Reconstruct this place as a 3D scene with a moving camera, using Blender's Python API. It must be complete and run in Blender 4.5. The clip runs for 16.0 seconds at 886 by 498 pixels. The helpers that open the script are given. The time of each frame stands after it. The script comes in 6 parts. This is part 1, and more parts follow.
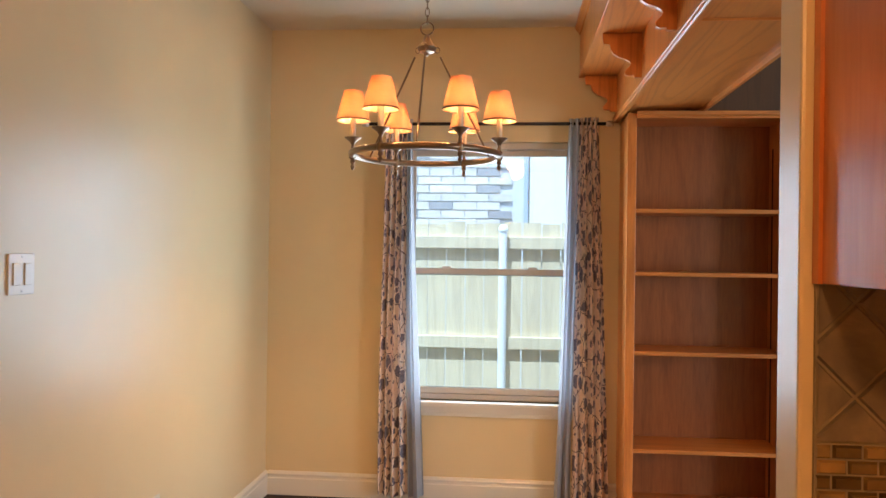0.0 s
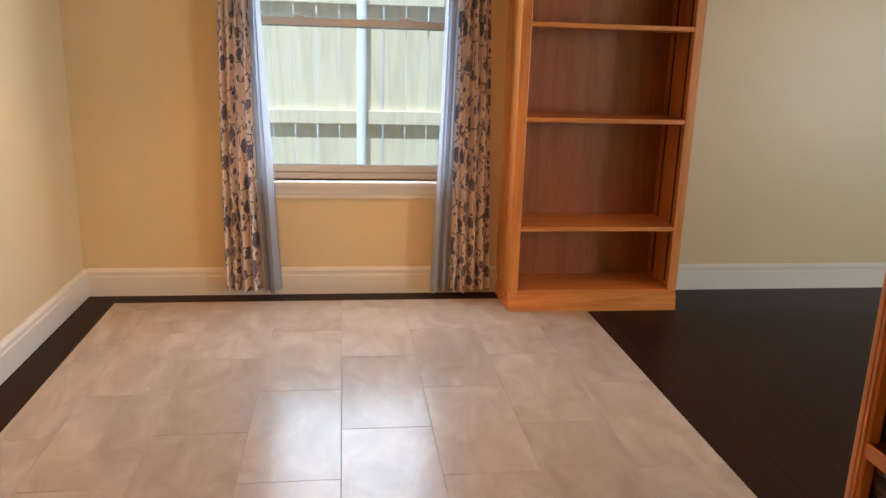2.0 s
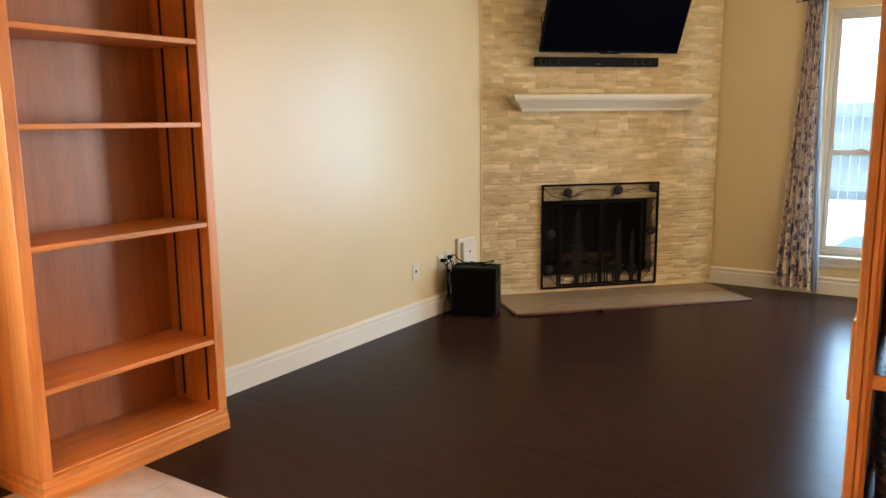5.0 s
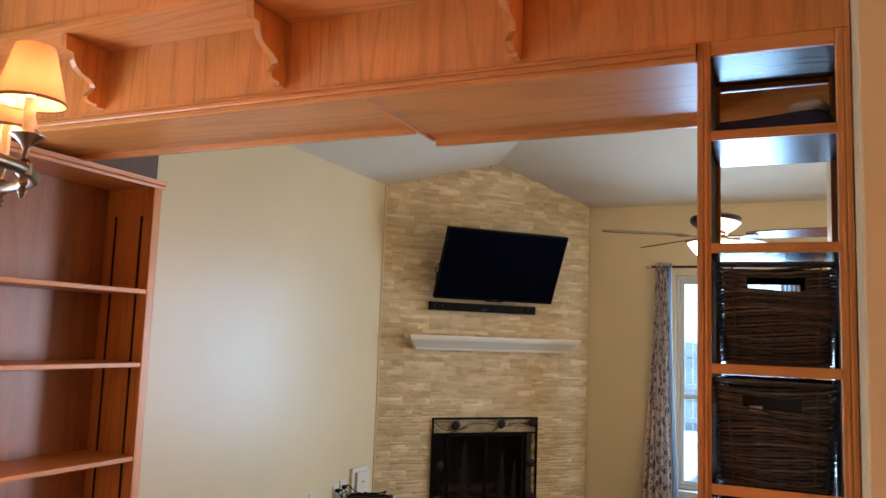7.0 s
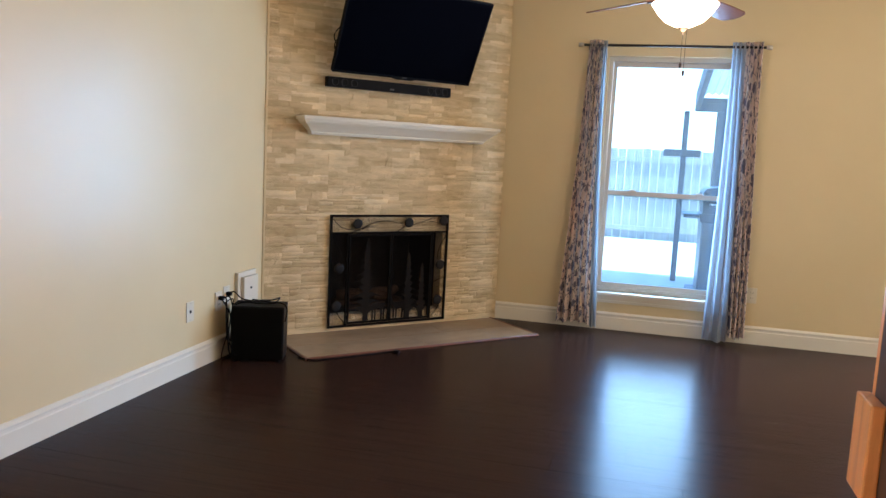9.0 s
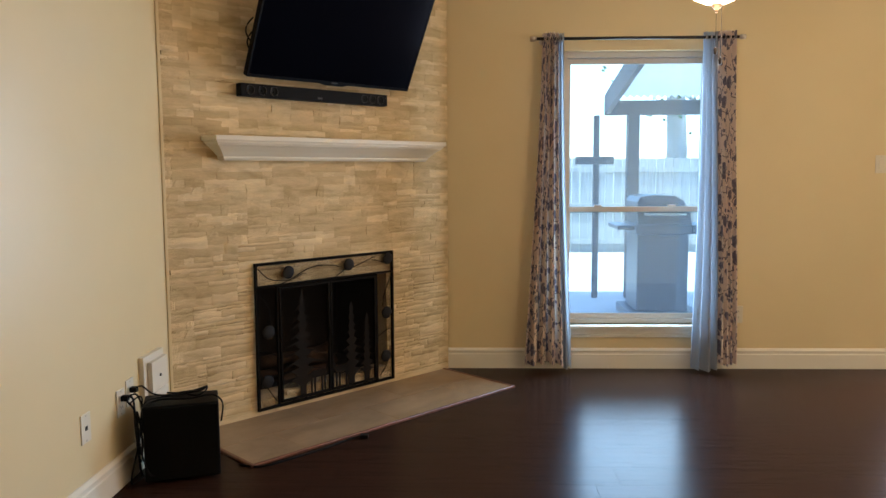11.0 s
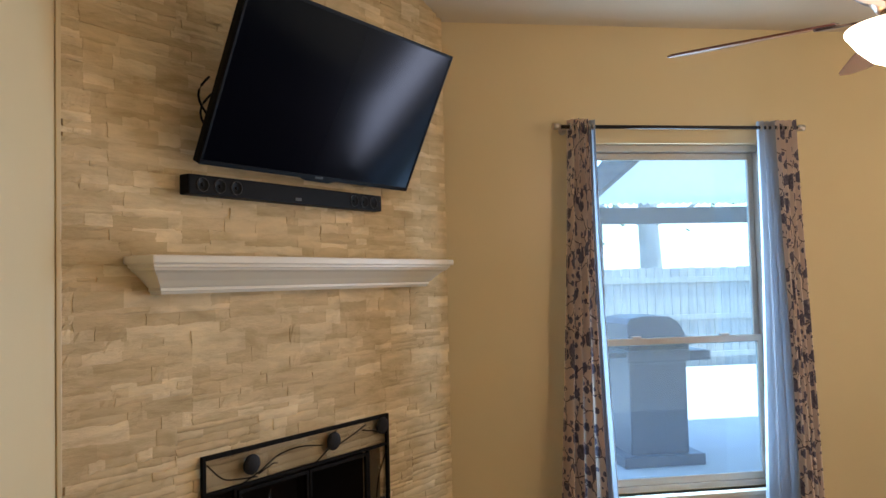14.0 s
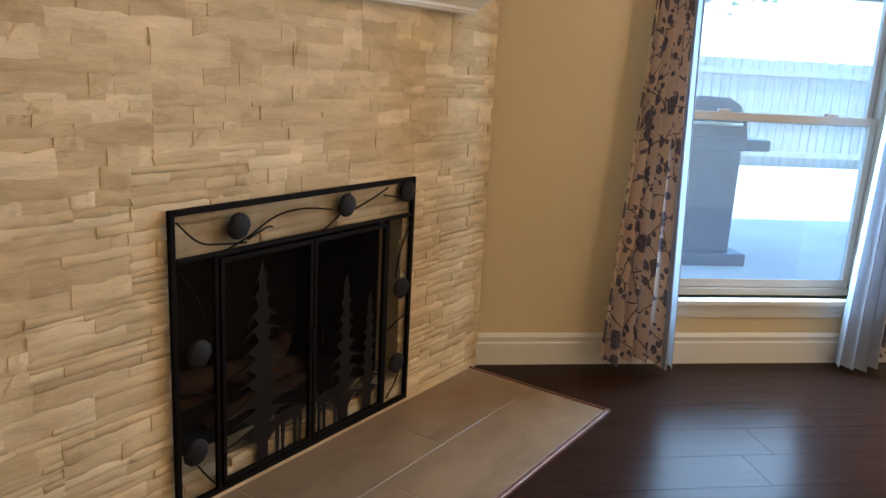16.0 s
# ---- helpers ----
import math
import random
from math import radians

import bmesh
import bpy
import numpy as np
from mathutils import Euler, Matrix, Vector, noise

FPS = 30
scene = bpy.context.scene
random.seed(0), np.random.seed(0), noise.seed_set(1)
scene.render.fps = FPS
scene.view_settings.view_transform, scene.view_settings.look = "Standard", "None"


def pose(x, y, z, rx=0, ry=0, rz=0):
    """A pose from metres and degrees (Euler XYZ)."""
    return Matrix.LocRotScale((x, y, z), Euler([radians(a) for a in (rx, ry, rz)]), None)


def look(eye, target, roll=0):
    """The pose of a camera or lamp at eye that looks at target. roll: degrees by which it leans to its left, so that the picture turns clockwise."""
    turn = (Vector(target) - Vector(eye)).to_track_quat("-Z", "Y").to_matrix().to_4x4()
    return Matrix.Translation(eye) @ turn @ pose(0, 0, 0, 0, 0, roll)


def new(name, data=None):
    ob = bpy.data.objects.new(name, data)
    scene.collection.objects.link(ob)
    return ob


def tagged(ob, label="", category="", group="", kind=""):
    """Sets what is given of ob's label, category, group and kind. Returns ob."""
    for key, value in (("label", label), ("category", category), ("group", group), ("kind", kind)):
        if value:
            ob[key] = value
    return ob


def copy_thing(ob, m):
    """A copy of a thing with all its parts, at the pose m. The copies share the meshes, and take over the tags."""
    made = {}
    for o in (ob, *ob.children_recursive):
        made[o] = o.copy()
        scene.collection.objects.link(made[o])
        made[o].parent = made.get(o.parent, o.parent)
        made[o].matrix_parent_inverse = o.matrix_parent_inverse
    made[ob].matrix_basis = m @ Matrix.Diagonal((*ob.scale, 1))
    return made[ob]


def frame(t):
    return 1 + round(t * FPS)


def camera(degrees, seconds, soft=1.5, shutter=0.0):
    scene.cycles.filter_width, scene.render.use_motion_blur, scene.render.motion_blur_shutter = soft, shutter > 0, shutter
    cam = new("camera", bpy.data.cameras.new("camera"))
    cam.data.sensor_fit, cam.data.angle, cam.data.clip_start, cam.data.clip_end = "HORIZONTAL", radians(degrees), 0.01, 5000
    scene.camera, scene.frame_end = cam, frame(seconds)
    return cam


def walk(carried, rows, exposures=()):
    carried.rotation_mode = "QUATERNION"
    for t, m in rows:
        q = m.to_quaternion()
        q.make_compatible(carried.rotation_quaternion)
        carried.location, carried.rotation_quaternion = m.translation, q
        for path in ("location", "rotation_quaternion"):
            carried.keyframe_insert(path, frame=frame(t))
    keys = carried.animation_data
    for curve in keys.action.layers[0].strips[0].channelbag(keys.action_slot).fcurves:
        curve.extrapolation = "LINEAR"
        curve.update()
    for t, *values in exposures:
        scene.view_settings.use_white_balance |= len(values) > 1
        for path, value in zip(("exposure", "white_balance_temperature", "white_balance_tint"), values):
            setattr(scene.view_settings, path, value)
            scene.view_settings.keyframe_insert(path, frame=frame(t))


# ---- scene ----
cam = camera(59.9, 16.0)
PATH = [
    (0, (0.32, 0.68, 1.412), (0.143, 2.672, 1.423), 0.8),
    (0.5, (0.281, 0.727, 1.347), (0.078, 2.708, 1.156), 1.3),
    (1, (0.181, 0.868, 1.282), (0.056, 2.827, 0.901), 1.4),
    (1.5, (0.159, 1.058, 1.22), (0.203, 2.989, 0.699), 2.0),
    (2, (0.145, 1.337, 1.213), (0.401, 3.254, 0.704), 1.7),
    (2.5, (0.101, 1.631, 1.202), (0.716, 3.475, 0.732), 1.5),
    (3, (0.087, 1.84, 1.188), (1.098, 3.503, 0.727), 2.2),
    (3.5, (0.052, 2.109, 1.171), (1.393, 3.528, 0.74), 3.0),
    (3.7, (0.019, 2.176, 1.181), (1.435, 3.523, 0.756), 2.3),
    (6, (-0.787, 2.175, 1.458), (0.996, 3.078, 1.383), 0.0),
    (6.5, (-0.898, 2.097, 1.504), (0.9, 2.945, 1.729), 0.6),
    (6.6, (-0.908, 2.076, 1.509), (0.886, 2.921, 1.77), 0.9),
    (7, (-0.929, 2.089, 1.498), (0.883, 2.905, 1.722), 2.1),
    (7.5, (-0.79, 2.18, 1.419), (1.064, 2.928, 1.35), 2.0),
    (7.7, (-0.717, 2.22, 1.388), (1.153, 2.908, 1.226), 1.6),
    (8, (-0.584, 2.275, 1.331), (1.313, 2.866, 1.101), 1.6),
    (8.2, (-0.505, 2.331, 1.321), (1.397, 2.9, 1.08), 2.0),
    (10.3, (0.52, 3.284, 1.301), (2.496, 3.495, 1.082), 1.1),
    (10.5, (0.596, 3.376, 1.304), (2.579, 3.527, 1.095), 0.4),
    (11, (0.82, 3.591, 1.313), (2.809, 3.654, 1.115), -0.3),
    (11.5, (1.026, 3.768, 1.31), (3.019, 3.749, 1.136), 0.5),
    (12, (1.24, 3.964, 1.329), (3.229, 3.812, 1.185), -1.5),
    (12.5, (1.461, 4.074, 1.363), (3.45, 3.87, 1.382), -2.0),
    (13, (1.695, 4.14, 1.391), (3.673, 3.903, 1.569), -1.8),
    (13.5, (1.93, 4.228, 1.398), (3.907, 3.972, 1.556), -1.9),
    (14, (2.162, 4.282, 1.398), (4.139, 3.993, 1.484), -1.4),
    (14.5, (2.389, 4.258, 1.389), (4.367, 3.964, 1.423), -0.5),
    (15, (2.578, 4.284, 1.342), (4.556, 4.001, 1.253), -0.0),
    (15.5, (2.817, 4.388, 1.26), (4.77, 4.051, 0.988), 1.2),
    (16, (2.956, 4.349, 1.211), (4.877, 4.044, 0.744), 3.1),
]
walk(cam, [(t, look(eye, target, roll)) for t, eye, target, roll in PATH], exposures=[(0.0, 2.55, 6650, 17), (0.5, 2.45, 6150, 17), (1.0, 2.37, 5600, 17), (1.5, 2.5, 6050, 17), (2.0, 2.5, 6850, 19), (2.5, 2.57, 7450, 19), (3.0, 2.88, 8700, 23), (3.5, 3.34, 8700, 20), (6.0, 3.3, 6450, 22.5), (6.5, 3.06, 6500, 21.5), (7.0, 2.96, 6150, 22.5), (7.5, 3.35, 6030, 27), (8.0, 3.34, 5600, 25), (10.5, 3.08, 6670, 22.5), (12.0, 2.95, 6920, 23), (13.0, 2.88, 6750, 22.5), (14.5, 3.02, 6450, 24.5), (16.0, 3.22, 6460, 25)])

# ---- world, sun, daylight through the openings, exposure ----
world = bpy.data.worlds.new("sky")
scene.world = world
world.use_nodes = True
wn = world.node_tree.nodes
sky = wn.new("ShaderNodeTexSky")
sky.sky_type, sky.sun_disc, sky.sun_elevation, sky.sun_rotation = "NISHITA", False, radians(66), radians(201.5)
wn["Background"].inputs["Strength"].default_value = 0.11
world.node_tree.links.new(sky.outputs[0], wn["Background"].inputs["Color"])
sun = new("sun", bpy.data.lights.new("sun", "SUN"))
sun.data.energy, sun.data.angle, sun.data.color = 2.0, radians(0.5), (1.0, 0.97, 0.92)
sun.matrix_basis = look((0, 0, 0), (0.15, 0.38, -0.91))


def area_light(name, eye, target, w, h, power, colour):
    ob = new(name, bpy.data.lights.new(name, "AREA"))
    ob.data.shape, ob.data.size, ob.data.size_y, ob.data.energy, ob.data.color = "RECTANGLE", w, h, power, colour
    ob.matrix_basis = look(eye, target)
    return ob


def point_light(name, at, power, colour, radius=0.03):
    ob = new(name, bpy.data.lights.new(name, "POINT"))
    ob.data.energy, ob.data.color, ob.data.shadow_soft_size = power, colour, radius
    ob.location = at
    return ob


DAY = (0.82, 0.92, 1.0)
WARM = (1.0, 0.51, 0.19)
area_light("dining_window_daylight", (0.19, 5.035, 1.31), (0.19, 0, 0.9), 0.8, 1.35, 5.6, (0.60, 0.81, 1.0))
area_light("living_window_daylight", (5.962, 2.48, 1.2), (0, 2.48, 1.1), 0.66, 1.65, 9.0, (0.38, 0.72, 1.0))
area_light("patio_door_daylight", (5.90, -0.13, 1.06), (0, -0.13, 0.9), 1.5, 1.9, 23.4, (0.87, 0.92, 0.98))


# ---- materials ----
def mat(name, base, rough=0.5, metal=0.0, spec=0.5):
    m = bpy.data.materials.new(name)
    m.use_nodes = True
    b = m.node_tree.nodes["Principled BSDF"]
    b.inputs["Base Color"].default_value = (*base, 1)
    b.inputs["Roughness"].default_value = rough
    b.inputs["Metallic"].default_value = metal
    b.inputs["Specular IOR Level"].default_value = spec
    return m


def node(m, kind, **values):
    n = m.node_tree.nodes.new(kind)
    for k, v in values.items():
        n.inputs[k].default_value = v
    return n


def link(m, a, b):
    m.node_tree.links.new(a, b)


def shader(m):
    return m.node_tree.nodes["Principled BSDF"]


def coords(m, scale=(1, 1, 1), source="Object"):
    tc = node(m, "ShaderNodeTexCoord")
    mp = node(m, "ShaderNodeMapping", Scale=scale)
    link(m, tc.outputs[source], mp.inputs["Vector"])
    return mp.outputs["Vector"]


def ramp(m, fac, stops):
    r = node(m, "ShaderNodeValToRGB")
    e = r.color_ramp.elements
    while len(e) < len(stops):
        e.new(0.5)
    for el, (p, c) in zip(e, stops):
        el.position, el.color = p, (*c, 1)
    link(m, fac, r.inputs["Fac"])
    return r.outputs["Color"]


def noise_tex(m, vec, scale, detail=4, rough=0.55, distortion=0.0):
    n = node(m, "ShaderNodeTexNoise", Scale=scale, Detail=detail, Roughness=rough, Distortion=distortion)
    link(m, vec, n.inputs["Vector"])
    return n.outputs["Fac"]


def mix(m, fac, a, b, blend="MIX"):
    n = node(m, "ShaderNodeMix")
    n.data_type, n.blend_type = "RGBA", blend
    for sock, val in ((n.inputs[0], fac), (n.inputs[6], a), (n.inputs[7], b)):
        if hasattr(val, "is_linked"):
            link(m, val, sock)
        elif isinstance(val, tuple):
            sock.default_value = (*val, 1)
        else:
            sock.default_value = val
    return n.outputs[2]


def bump(m, height, strength, distance):
    n = node(m, "ShaderNodeBump", Strength=strength, Distance=distance)
    link(m, height, n.inputs["Height"])
    link(m, n.outputs["Normal"], shader(m).inputs["Normal"])


def rough_from(m, fac, lo, hi):
    n = node(m, "ShaderNodeMapRange")
    n.inputs["To Min"].default_value, n.inputs["To Max"].default_value = lo, hi
    link(m, fac, n.inputs["Value"])
    link(m, n.outputs["Result"], shader(m).inputs["Roughness"])


def math_node(m, op, a, b=None):
    n = node(m, "ShaderNodeMath")
    n.operation = op
    for sock, val in zip(n.inputs, (a, b)):
        if val is None:
            continue
        if hasattr(val, "is_linked"):
            link(m, val, sock)
        else:
            sock.default_value = val
    return n.outputs[0]


def object_random(m):
    return node(m, "ShaderNodeObjectInfo").outputs["Random"]


def painted(name, a, b, rough, texture=180, strength=0.12):
    m = mat(name, a, rough)
    v = coords(m)
    link(m, ramp(m, noise_tex(m, v, 1.3, 5), [(0.35, a), (0.7, b)]), shader(m).inputs["Base Color"])
    bump(m, noise_tex(m, v, texture, 3), strength, 0.002)
    rough_from(m, noise_tex(m, v, 6, 3), rough - 0.05, rough + 0.07)
    return m


def wood(name, light, dark, grain=(14, 14, 1.1), rough=0.32, contrast=0.6):
    """Long-grained wood; grain: the stretch of its figure, small along the board."""
    m = mat(name, light, rough)
    v = coords(m, grain)
    rnd = node(m, "ShaderNodeVectorMath")
    rnd.operation = "ADD"
    link(m, v, rnd.inputs[0])
    comb = node(m, "ShaderNodeCombineXYZ")
    mul = node(m, "ShaderNodeMath")
    mul.operation = "MULTIPLY"
    link(m, object_random(m), mul.inputs[0])
    mul.inputs[1].default_value = 37.0
    for i in range(3):
        link(m, mul.outputs[0], comb.inputs[i])
    link(m, comb.outputs[0], rnd.inputs[1])
    v = rnd.outputs[0]
    field = noise_tex(m, v, 0.30, 2, 0.45, 0.3)
    wander = math_node(m, "MULTIPLY", noise_tex(m, v, 1.7, 3, 0.6), 5.0)
    rings = math_node(m, "MULTIPLY_ADD", math_node(m, "SINE", math_node(m, "ADD", math_node(m, "MULTIPLY", field, 70.0), wander)), 0.5)
    rings.node.inputs[2].default_value = 0.5
    pores = noise_tex(m, v, 9, 6, 0.7)
    soft = tuple(d + (l - d) * 0.30 for d, l in zip(dark, light))
    figure = mix(m, 0.22 + contrast * 0.3, ramp(m, rings, [(0.0, soft), (0.35, light)]), ramp(m, pores, [(0.36, dark), (0.60, light)]))
    tone = mix(m, 0.22, figure, ramp(m, noise_tex(m, v, 0.5, 3), [(0.3, tuple(c * 0.75 for c in light)), (0.75, tuple(min(1, c * 1.2) for c in light))]))
    link(m, tone, shader(m).inputs["Base Color"])
    bump(m, pores, 0.10, 0.003)
    rough_from(m, pores, rough - 0.07, rough + 0.12)
    return m


WALL_PAINT = painted("cream_wall_paint", (0.69, 0.55, 0.318), (0.65, 0.517, 0.295), 0.34)
shader(WALL_PAINT).inputs["Specular IOR Level"].default_value = 0.5
CEILING_PAINT = painted("ceiling_paint", (0.66, 0.575, 0.44), (0.61, 0.53, 0.405), 0.85, 90, 0.3)
TRIM_PAINT = painted("white_trim_paint", (0.74, 0.69, 0.58), (0.70, 0.65, 0.54), 0.32, 60, 0.05)
OAK_UP = wood("oak_upright_grain", (0.68, 0.255, 0.062), (0.38, 0.115, 0.025))
OAK_Y = wood("oak_grain_along_beam", (0.68, 0.255, 0.062), (0.40, 0.122, 0.027), (14, 1.1, 14))
OAK_X = wood("oak_grain_across", (0.68, 0.255, 0.062), (0.40, 0.122, 0.027), (1.1, 14, 14))
for oak in (OAK_UP, OAK_X, OAK_Y):
    shader(oak).inputs["Specular IOR Level"].default_value = 0.42
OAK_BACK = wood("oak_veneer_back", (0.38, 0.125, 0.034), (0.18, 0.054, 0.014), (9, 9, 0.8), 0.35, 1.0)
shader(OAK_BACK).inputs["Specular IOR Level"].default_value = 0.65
# Divider shelves: oak darkened, the shade between cells put into its colour.
OAK_SHADED_SHELF = wood("oak_shaded_inside", (0.13, 0.055, 0.022), (0.07, 0.026, 0.010), (14, 1.1, 14), 0.22)
shader(OAK_SHADED_SHELF).inputs["Specular IOR Level"].default_value = 0.2
# Panel over the bookcase: shade of the recess is painted into the oak.
OAK_SHADED_RECESS = wood("oak_shaded_recess", (0.10, 0.045, 0.018), (0.055, 0.022, 0.009), (14, 14, 1.1), 0.5)
# Divider side panels: the same oak with the inner shade coloured in.
OAK_SHADED_SIDE = wood("oak_shaded_side", (0.08, 0.036, 0.016), (0.045, 0.018, 0.008), (14, 14, 1.1), 0.5)
shader(OAK_SHADED_SIDE).inputs["Specular IOR Level"].default_value = 0.15
CHERRY = wood("cherry_blade", (0.17, 0.060, 0.035), (0.09, 0.028, 0.016), (3, 3, 14), 0.2)
FLOOR_WOOD = wood("dark_floor_plank", (0.036, 0.017, 0.0115), (0.018, 0.008, 0.0055), (9, 0.9, 9), 0.2, 0.8)
shader(FLOOR_WOOD).inputs["Specular IOR Level"].default_value = 0.03
CABINET_WOOD = wood("glossy_cherry_cabinet", (0.56, 0.17, 0.045), (0.44, 0.12, 0.03), (10, 10, 0.8), 0.2)
SUBFLOOR = mat("dark_joint", (0.006, 0.004, 0.003), 0.7)
TRANSITION = wood("stained_hearth_edging", (0.16, 0.055, 0.028), (0.08, 0.025, 0.012), (6, 6, 6), 0.35)
GREY_FENCE = wood("grey_weathered_fence", (0.33, 0.30, 0.26), (0.17, 0.155, 0.135), (10, 10, 0.9), 0.85)
FENCE_WOOD = wood("weathered_fence", (0.70, 0.58, 0.40), (0.48, 0.39, 0.265), (10, 10, 0.9), 0.8)


def tile_material(name, a, b, c, rough, scale=2.2, grit=26):
    m = mat(name, a, rough)
    v = coords(m)
    shift = node(m, "ShaderNodeVectorMath")
    shift.operation = "ADD"
    comb = node(m, "ShaderNodeCombineXYZ")
    mul = node(m, "ShaderNodeMath")
    mul.operation = "MULTIPLY"
    link(m, object_random(m), mul.inputs[0])
    mul.inputs[1].default_value = 53.0
    for i in range(3):
        link(m, mul.outputs[0], comb.inputs[i])
    link(m, v, shift.inputs[0])
    link(m, comb.outputs[0], shift.inputs[1])
    v = shift.outputs[0]
    cloud = ramp(m, noise_tex(m, v, scale, 6, 0.6, 0.6), [(0.32, b), (0.52, a), (0.72, c)])
    tint = ramp(m, object_random(m), [(0.0, (0.86, 0.85, 0.84)), (1.0, (1.0, 1.0, 1.0))])
    link(m, mix(m, 1.0, cloud, tint, "MULTIPLY"), shader(m).inputs["Base Color"])
    fine = noise_tex(m, v, grit, 5)
    bump(m, fine, 0.03, 0.002)
    rough_from(m, noise_tex(m, v, scale * 1.7, 4), rough - 0.03, rough + 0.08)
    return m


TILE = tile_material("beige_porcelain_tile", (0.50, 0.415, 0.345), (0.43, 0.345, 0.28), (0.57, 0.49, 0.42), 0.22)
GROUT = mat("tile_grout", (0.46, 0.385, 0.32), 0.8)
HEARTH_TILE = tile_material("brown_hearth_tile", (0.32, 0.212, 0.127), (0.25, 0.163, 0.096), (0.375, 0.254, 0.157), 0.34)
HEARTH_GROUT = mat("brown_tile_grout", (0.38, 0.28, 0.195), 0.8)
SLATE = tile_material("brown_slate_tile", (0.20, 0.15, 0.09), (0.13, 0.10, 0.065), (0.30, 0.22, 0.13), 0.6, 9)
SPLASH_GROUT = mat("backsplash_grout", (0.27, 0.215, 0.13), 0.9)
MOSAIC = tile_material("mosaic_tile", (0.30, 0.19, 0.07), (0.09, 0.065, 0.04), (0.50, 0.36, 0.17), 0.2, 3)
mosaic_tones = ramp(MOSAIC, object_random(MOSAIC), [(0.0, (0.22, 0.20, 0.16)), (0.35, (0.55, 0.52, 0.45)), (0.7, (1.0, 0.95, 0.85)), (1.0, (1.5, 1.35, 1.1))])
link(MOSAIC, mix(MOSAIC, 1.0, shader(MOSAIC).inputs["Base Color"].links[0].from_socket, mosaic_tones, "MULTIPLY"), shader(MOSAIC).inputs["Base Color"])
GRANITE = tile_material("speckled_granite", (0.30, 0.24, 0.18), (0.10, 0.08, 0.06), (0.55, 0.46, 0.36), 0.15, 60)


def stone_material():
    m = mat("split_face_travertine", (0.6, 0.5, 0.36), 0.85)
    v = coords(m, source="Object")
    rnd = object_random(m)
    island = node(m, "ShaderNodeNewGeometry").outputs["Random Per Island"]
    both = node(m, "ShaderNodeMath")
    both.operation = "ADD"
    link(m, rnd, both.inputs[0])
    link(m, island, both.inputs[1])
    fract = node(m, "ShaderNodeMath")
    fract.operation = "FRACT"
    link(m, both.outputs[0], fract.inputs[0])
    base = ramp(m, fract.outputs[0], [(0.0, (0.57, 0.425, 0.235)), (0.3, (0.635, 0.48, 0.275)), (0.65, (0.685, 0.53, 0.31)), (0.88, (0.80, 0.65, 0.415)), (1.0, (0.65, 0.495, 0.28))])
    geo = node(m, "ShaderNodeNewGeometry").outputs["Position"]
    stretch = node(m, "ShaderNodeMapping", Scale=(6, 6, 22))
    link(m, geo, stretch.inputs["Vector"])
    stain = ramp(m, noise_tex(m, stretch.outputs["Vector"], 1.0, 5, 0.55, 0.4), [(0.28, (0.72, 0.68, 0.60)), (0.5, (0.95, 0.94, 0.92)), (0.7, (1.12, 1.10, 1.06))])
    link(m, mix(m, 0.9, base, stain, "MULTIPLY"), shader(m).inputs["Base Color"])
    bump(m, noise_tex(m, stretch.outputs["Vector"], 1.9, 6, 0.68), 0.6, 0.008)
    return m


STONE = stone_material()
MORTAR = mat("stone_backing", (0.58, 0.47, 0.31), 0.95)
BRONZE = painted("brushed_bronze", (0.27, 0.185, 0.115), (0.17, 0.115, 0.07), 0.32, 300, 0.03)
shader(BRONZE).inputs["Metallic"].default_value = 0.9
DARK_BRONZE = painted("oil_rubbed_bronze", (0.035, 0.025, 0.02), (0.02, 0.015, 0.012), 0.35, 200, 0.03)
shader(DARK_BRONZE).inputs["Metallic"].default_value = 0.6
ROD_METAL = mat("dark_rod_metal", (0.03, 0.024, 0.02), 0.35, 0.7)
NICKEL = mat("brushed_nickel", (0.55, 0.50, 0.44), 0.3, 1.0)
IRON = painted("black_wrought_iron", (0.0065, 0.005, 0.004), (0.010, 0.008, 0.0065), 0.6, 120, 0.2)
shader(IRON).inputs["Specular IOR Level"].default_value = 0.04
CONE_IRON = painted("grey_black_cast_iron", (0.012, 0.0105, 0.0105), (0.018, 0.016, 0.0155), 0.65, 150, 0.5)
shader(CONE_IRON).inputs["Specular IOR Level"].default_value = 0.15
PINE_IRON = painted("rusty_black_sheet_iron", (0.015, 0.011, 0.0085), (0.010, 0.0078, 0.006), 0.75, 90, 0.3)
shader(PINE_IRON).inputs["Specular IOR Level"].default_value = 0.08
WIRE = mat("dull_black_wire", (0.006, 0.005, 0.005), 0.95, 0.0, 0.03)
SOOT = painted("sooty_firebrick", (0.018, 0.014, 0.012), (0.03, 0.022, 0.017), 0.95, 40, 0.4)
LOG = painted("ceramic_log", (0.10, 0.055, 0.03), (0.035, 0.02, 0.013), 0.9, 30, 0.6)
BLACK_PLASTIC = mat("black_plastic", (0.004, 0.004, 0.005), 0.5, 0.0, 0.08)
BLACK_VINYL = painted("black_vinyl_wrap", (0.004, 0.004, 0.004), (0.007, 0.0065, 0.0065), 0.4, 220, 0.15)
shader(BLACK_VINYL).inputs["Specular IOR Level"].default_value = 0.06
SPEAKER_CLOTH = painted("speaker_cloth", (0.005, 0.005, 0.005), (0.008, 0.008, 0.008), 0.9, 500, 0.5)
shader(SPEAKER_CLOTH).inputs["Specular IOR Level"].default_value = 0.05
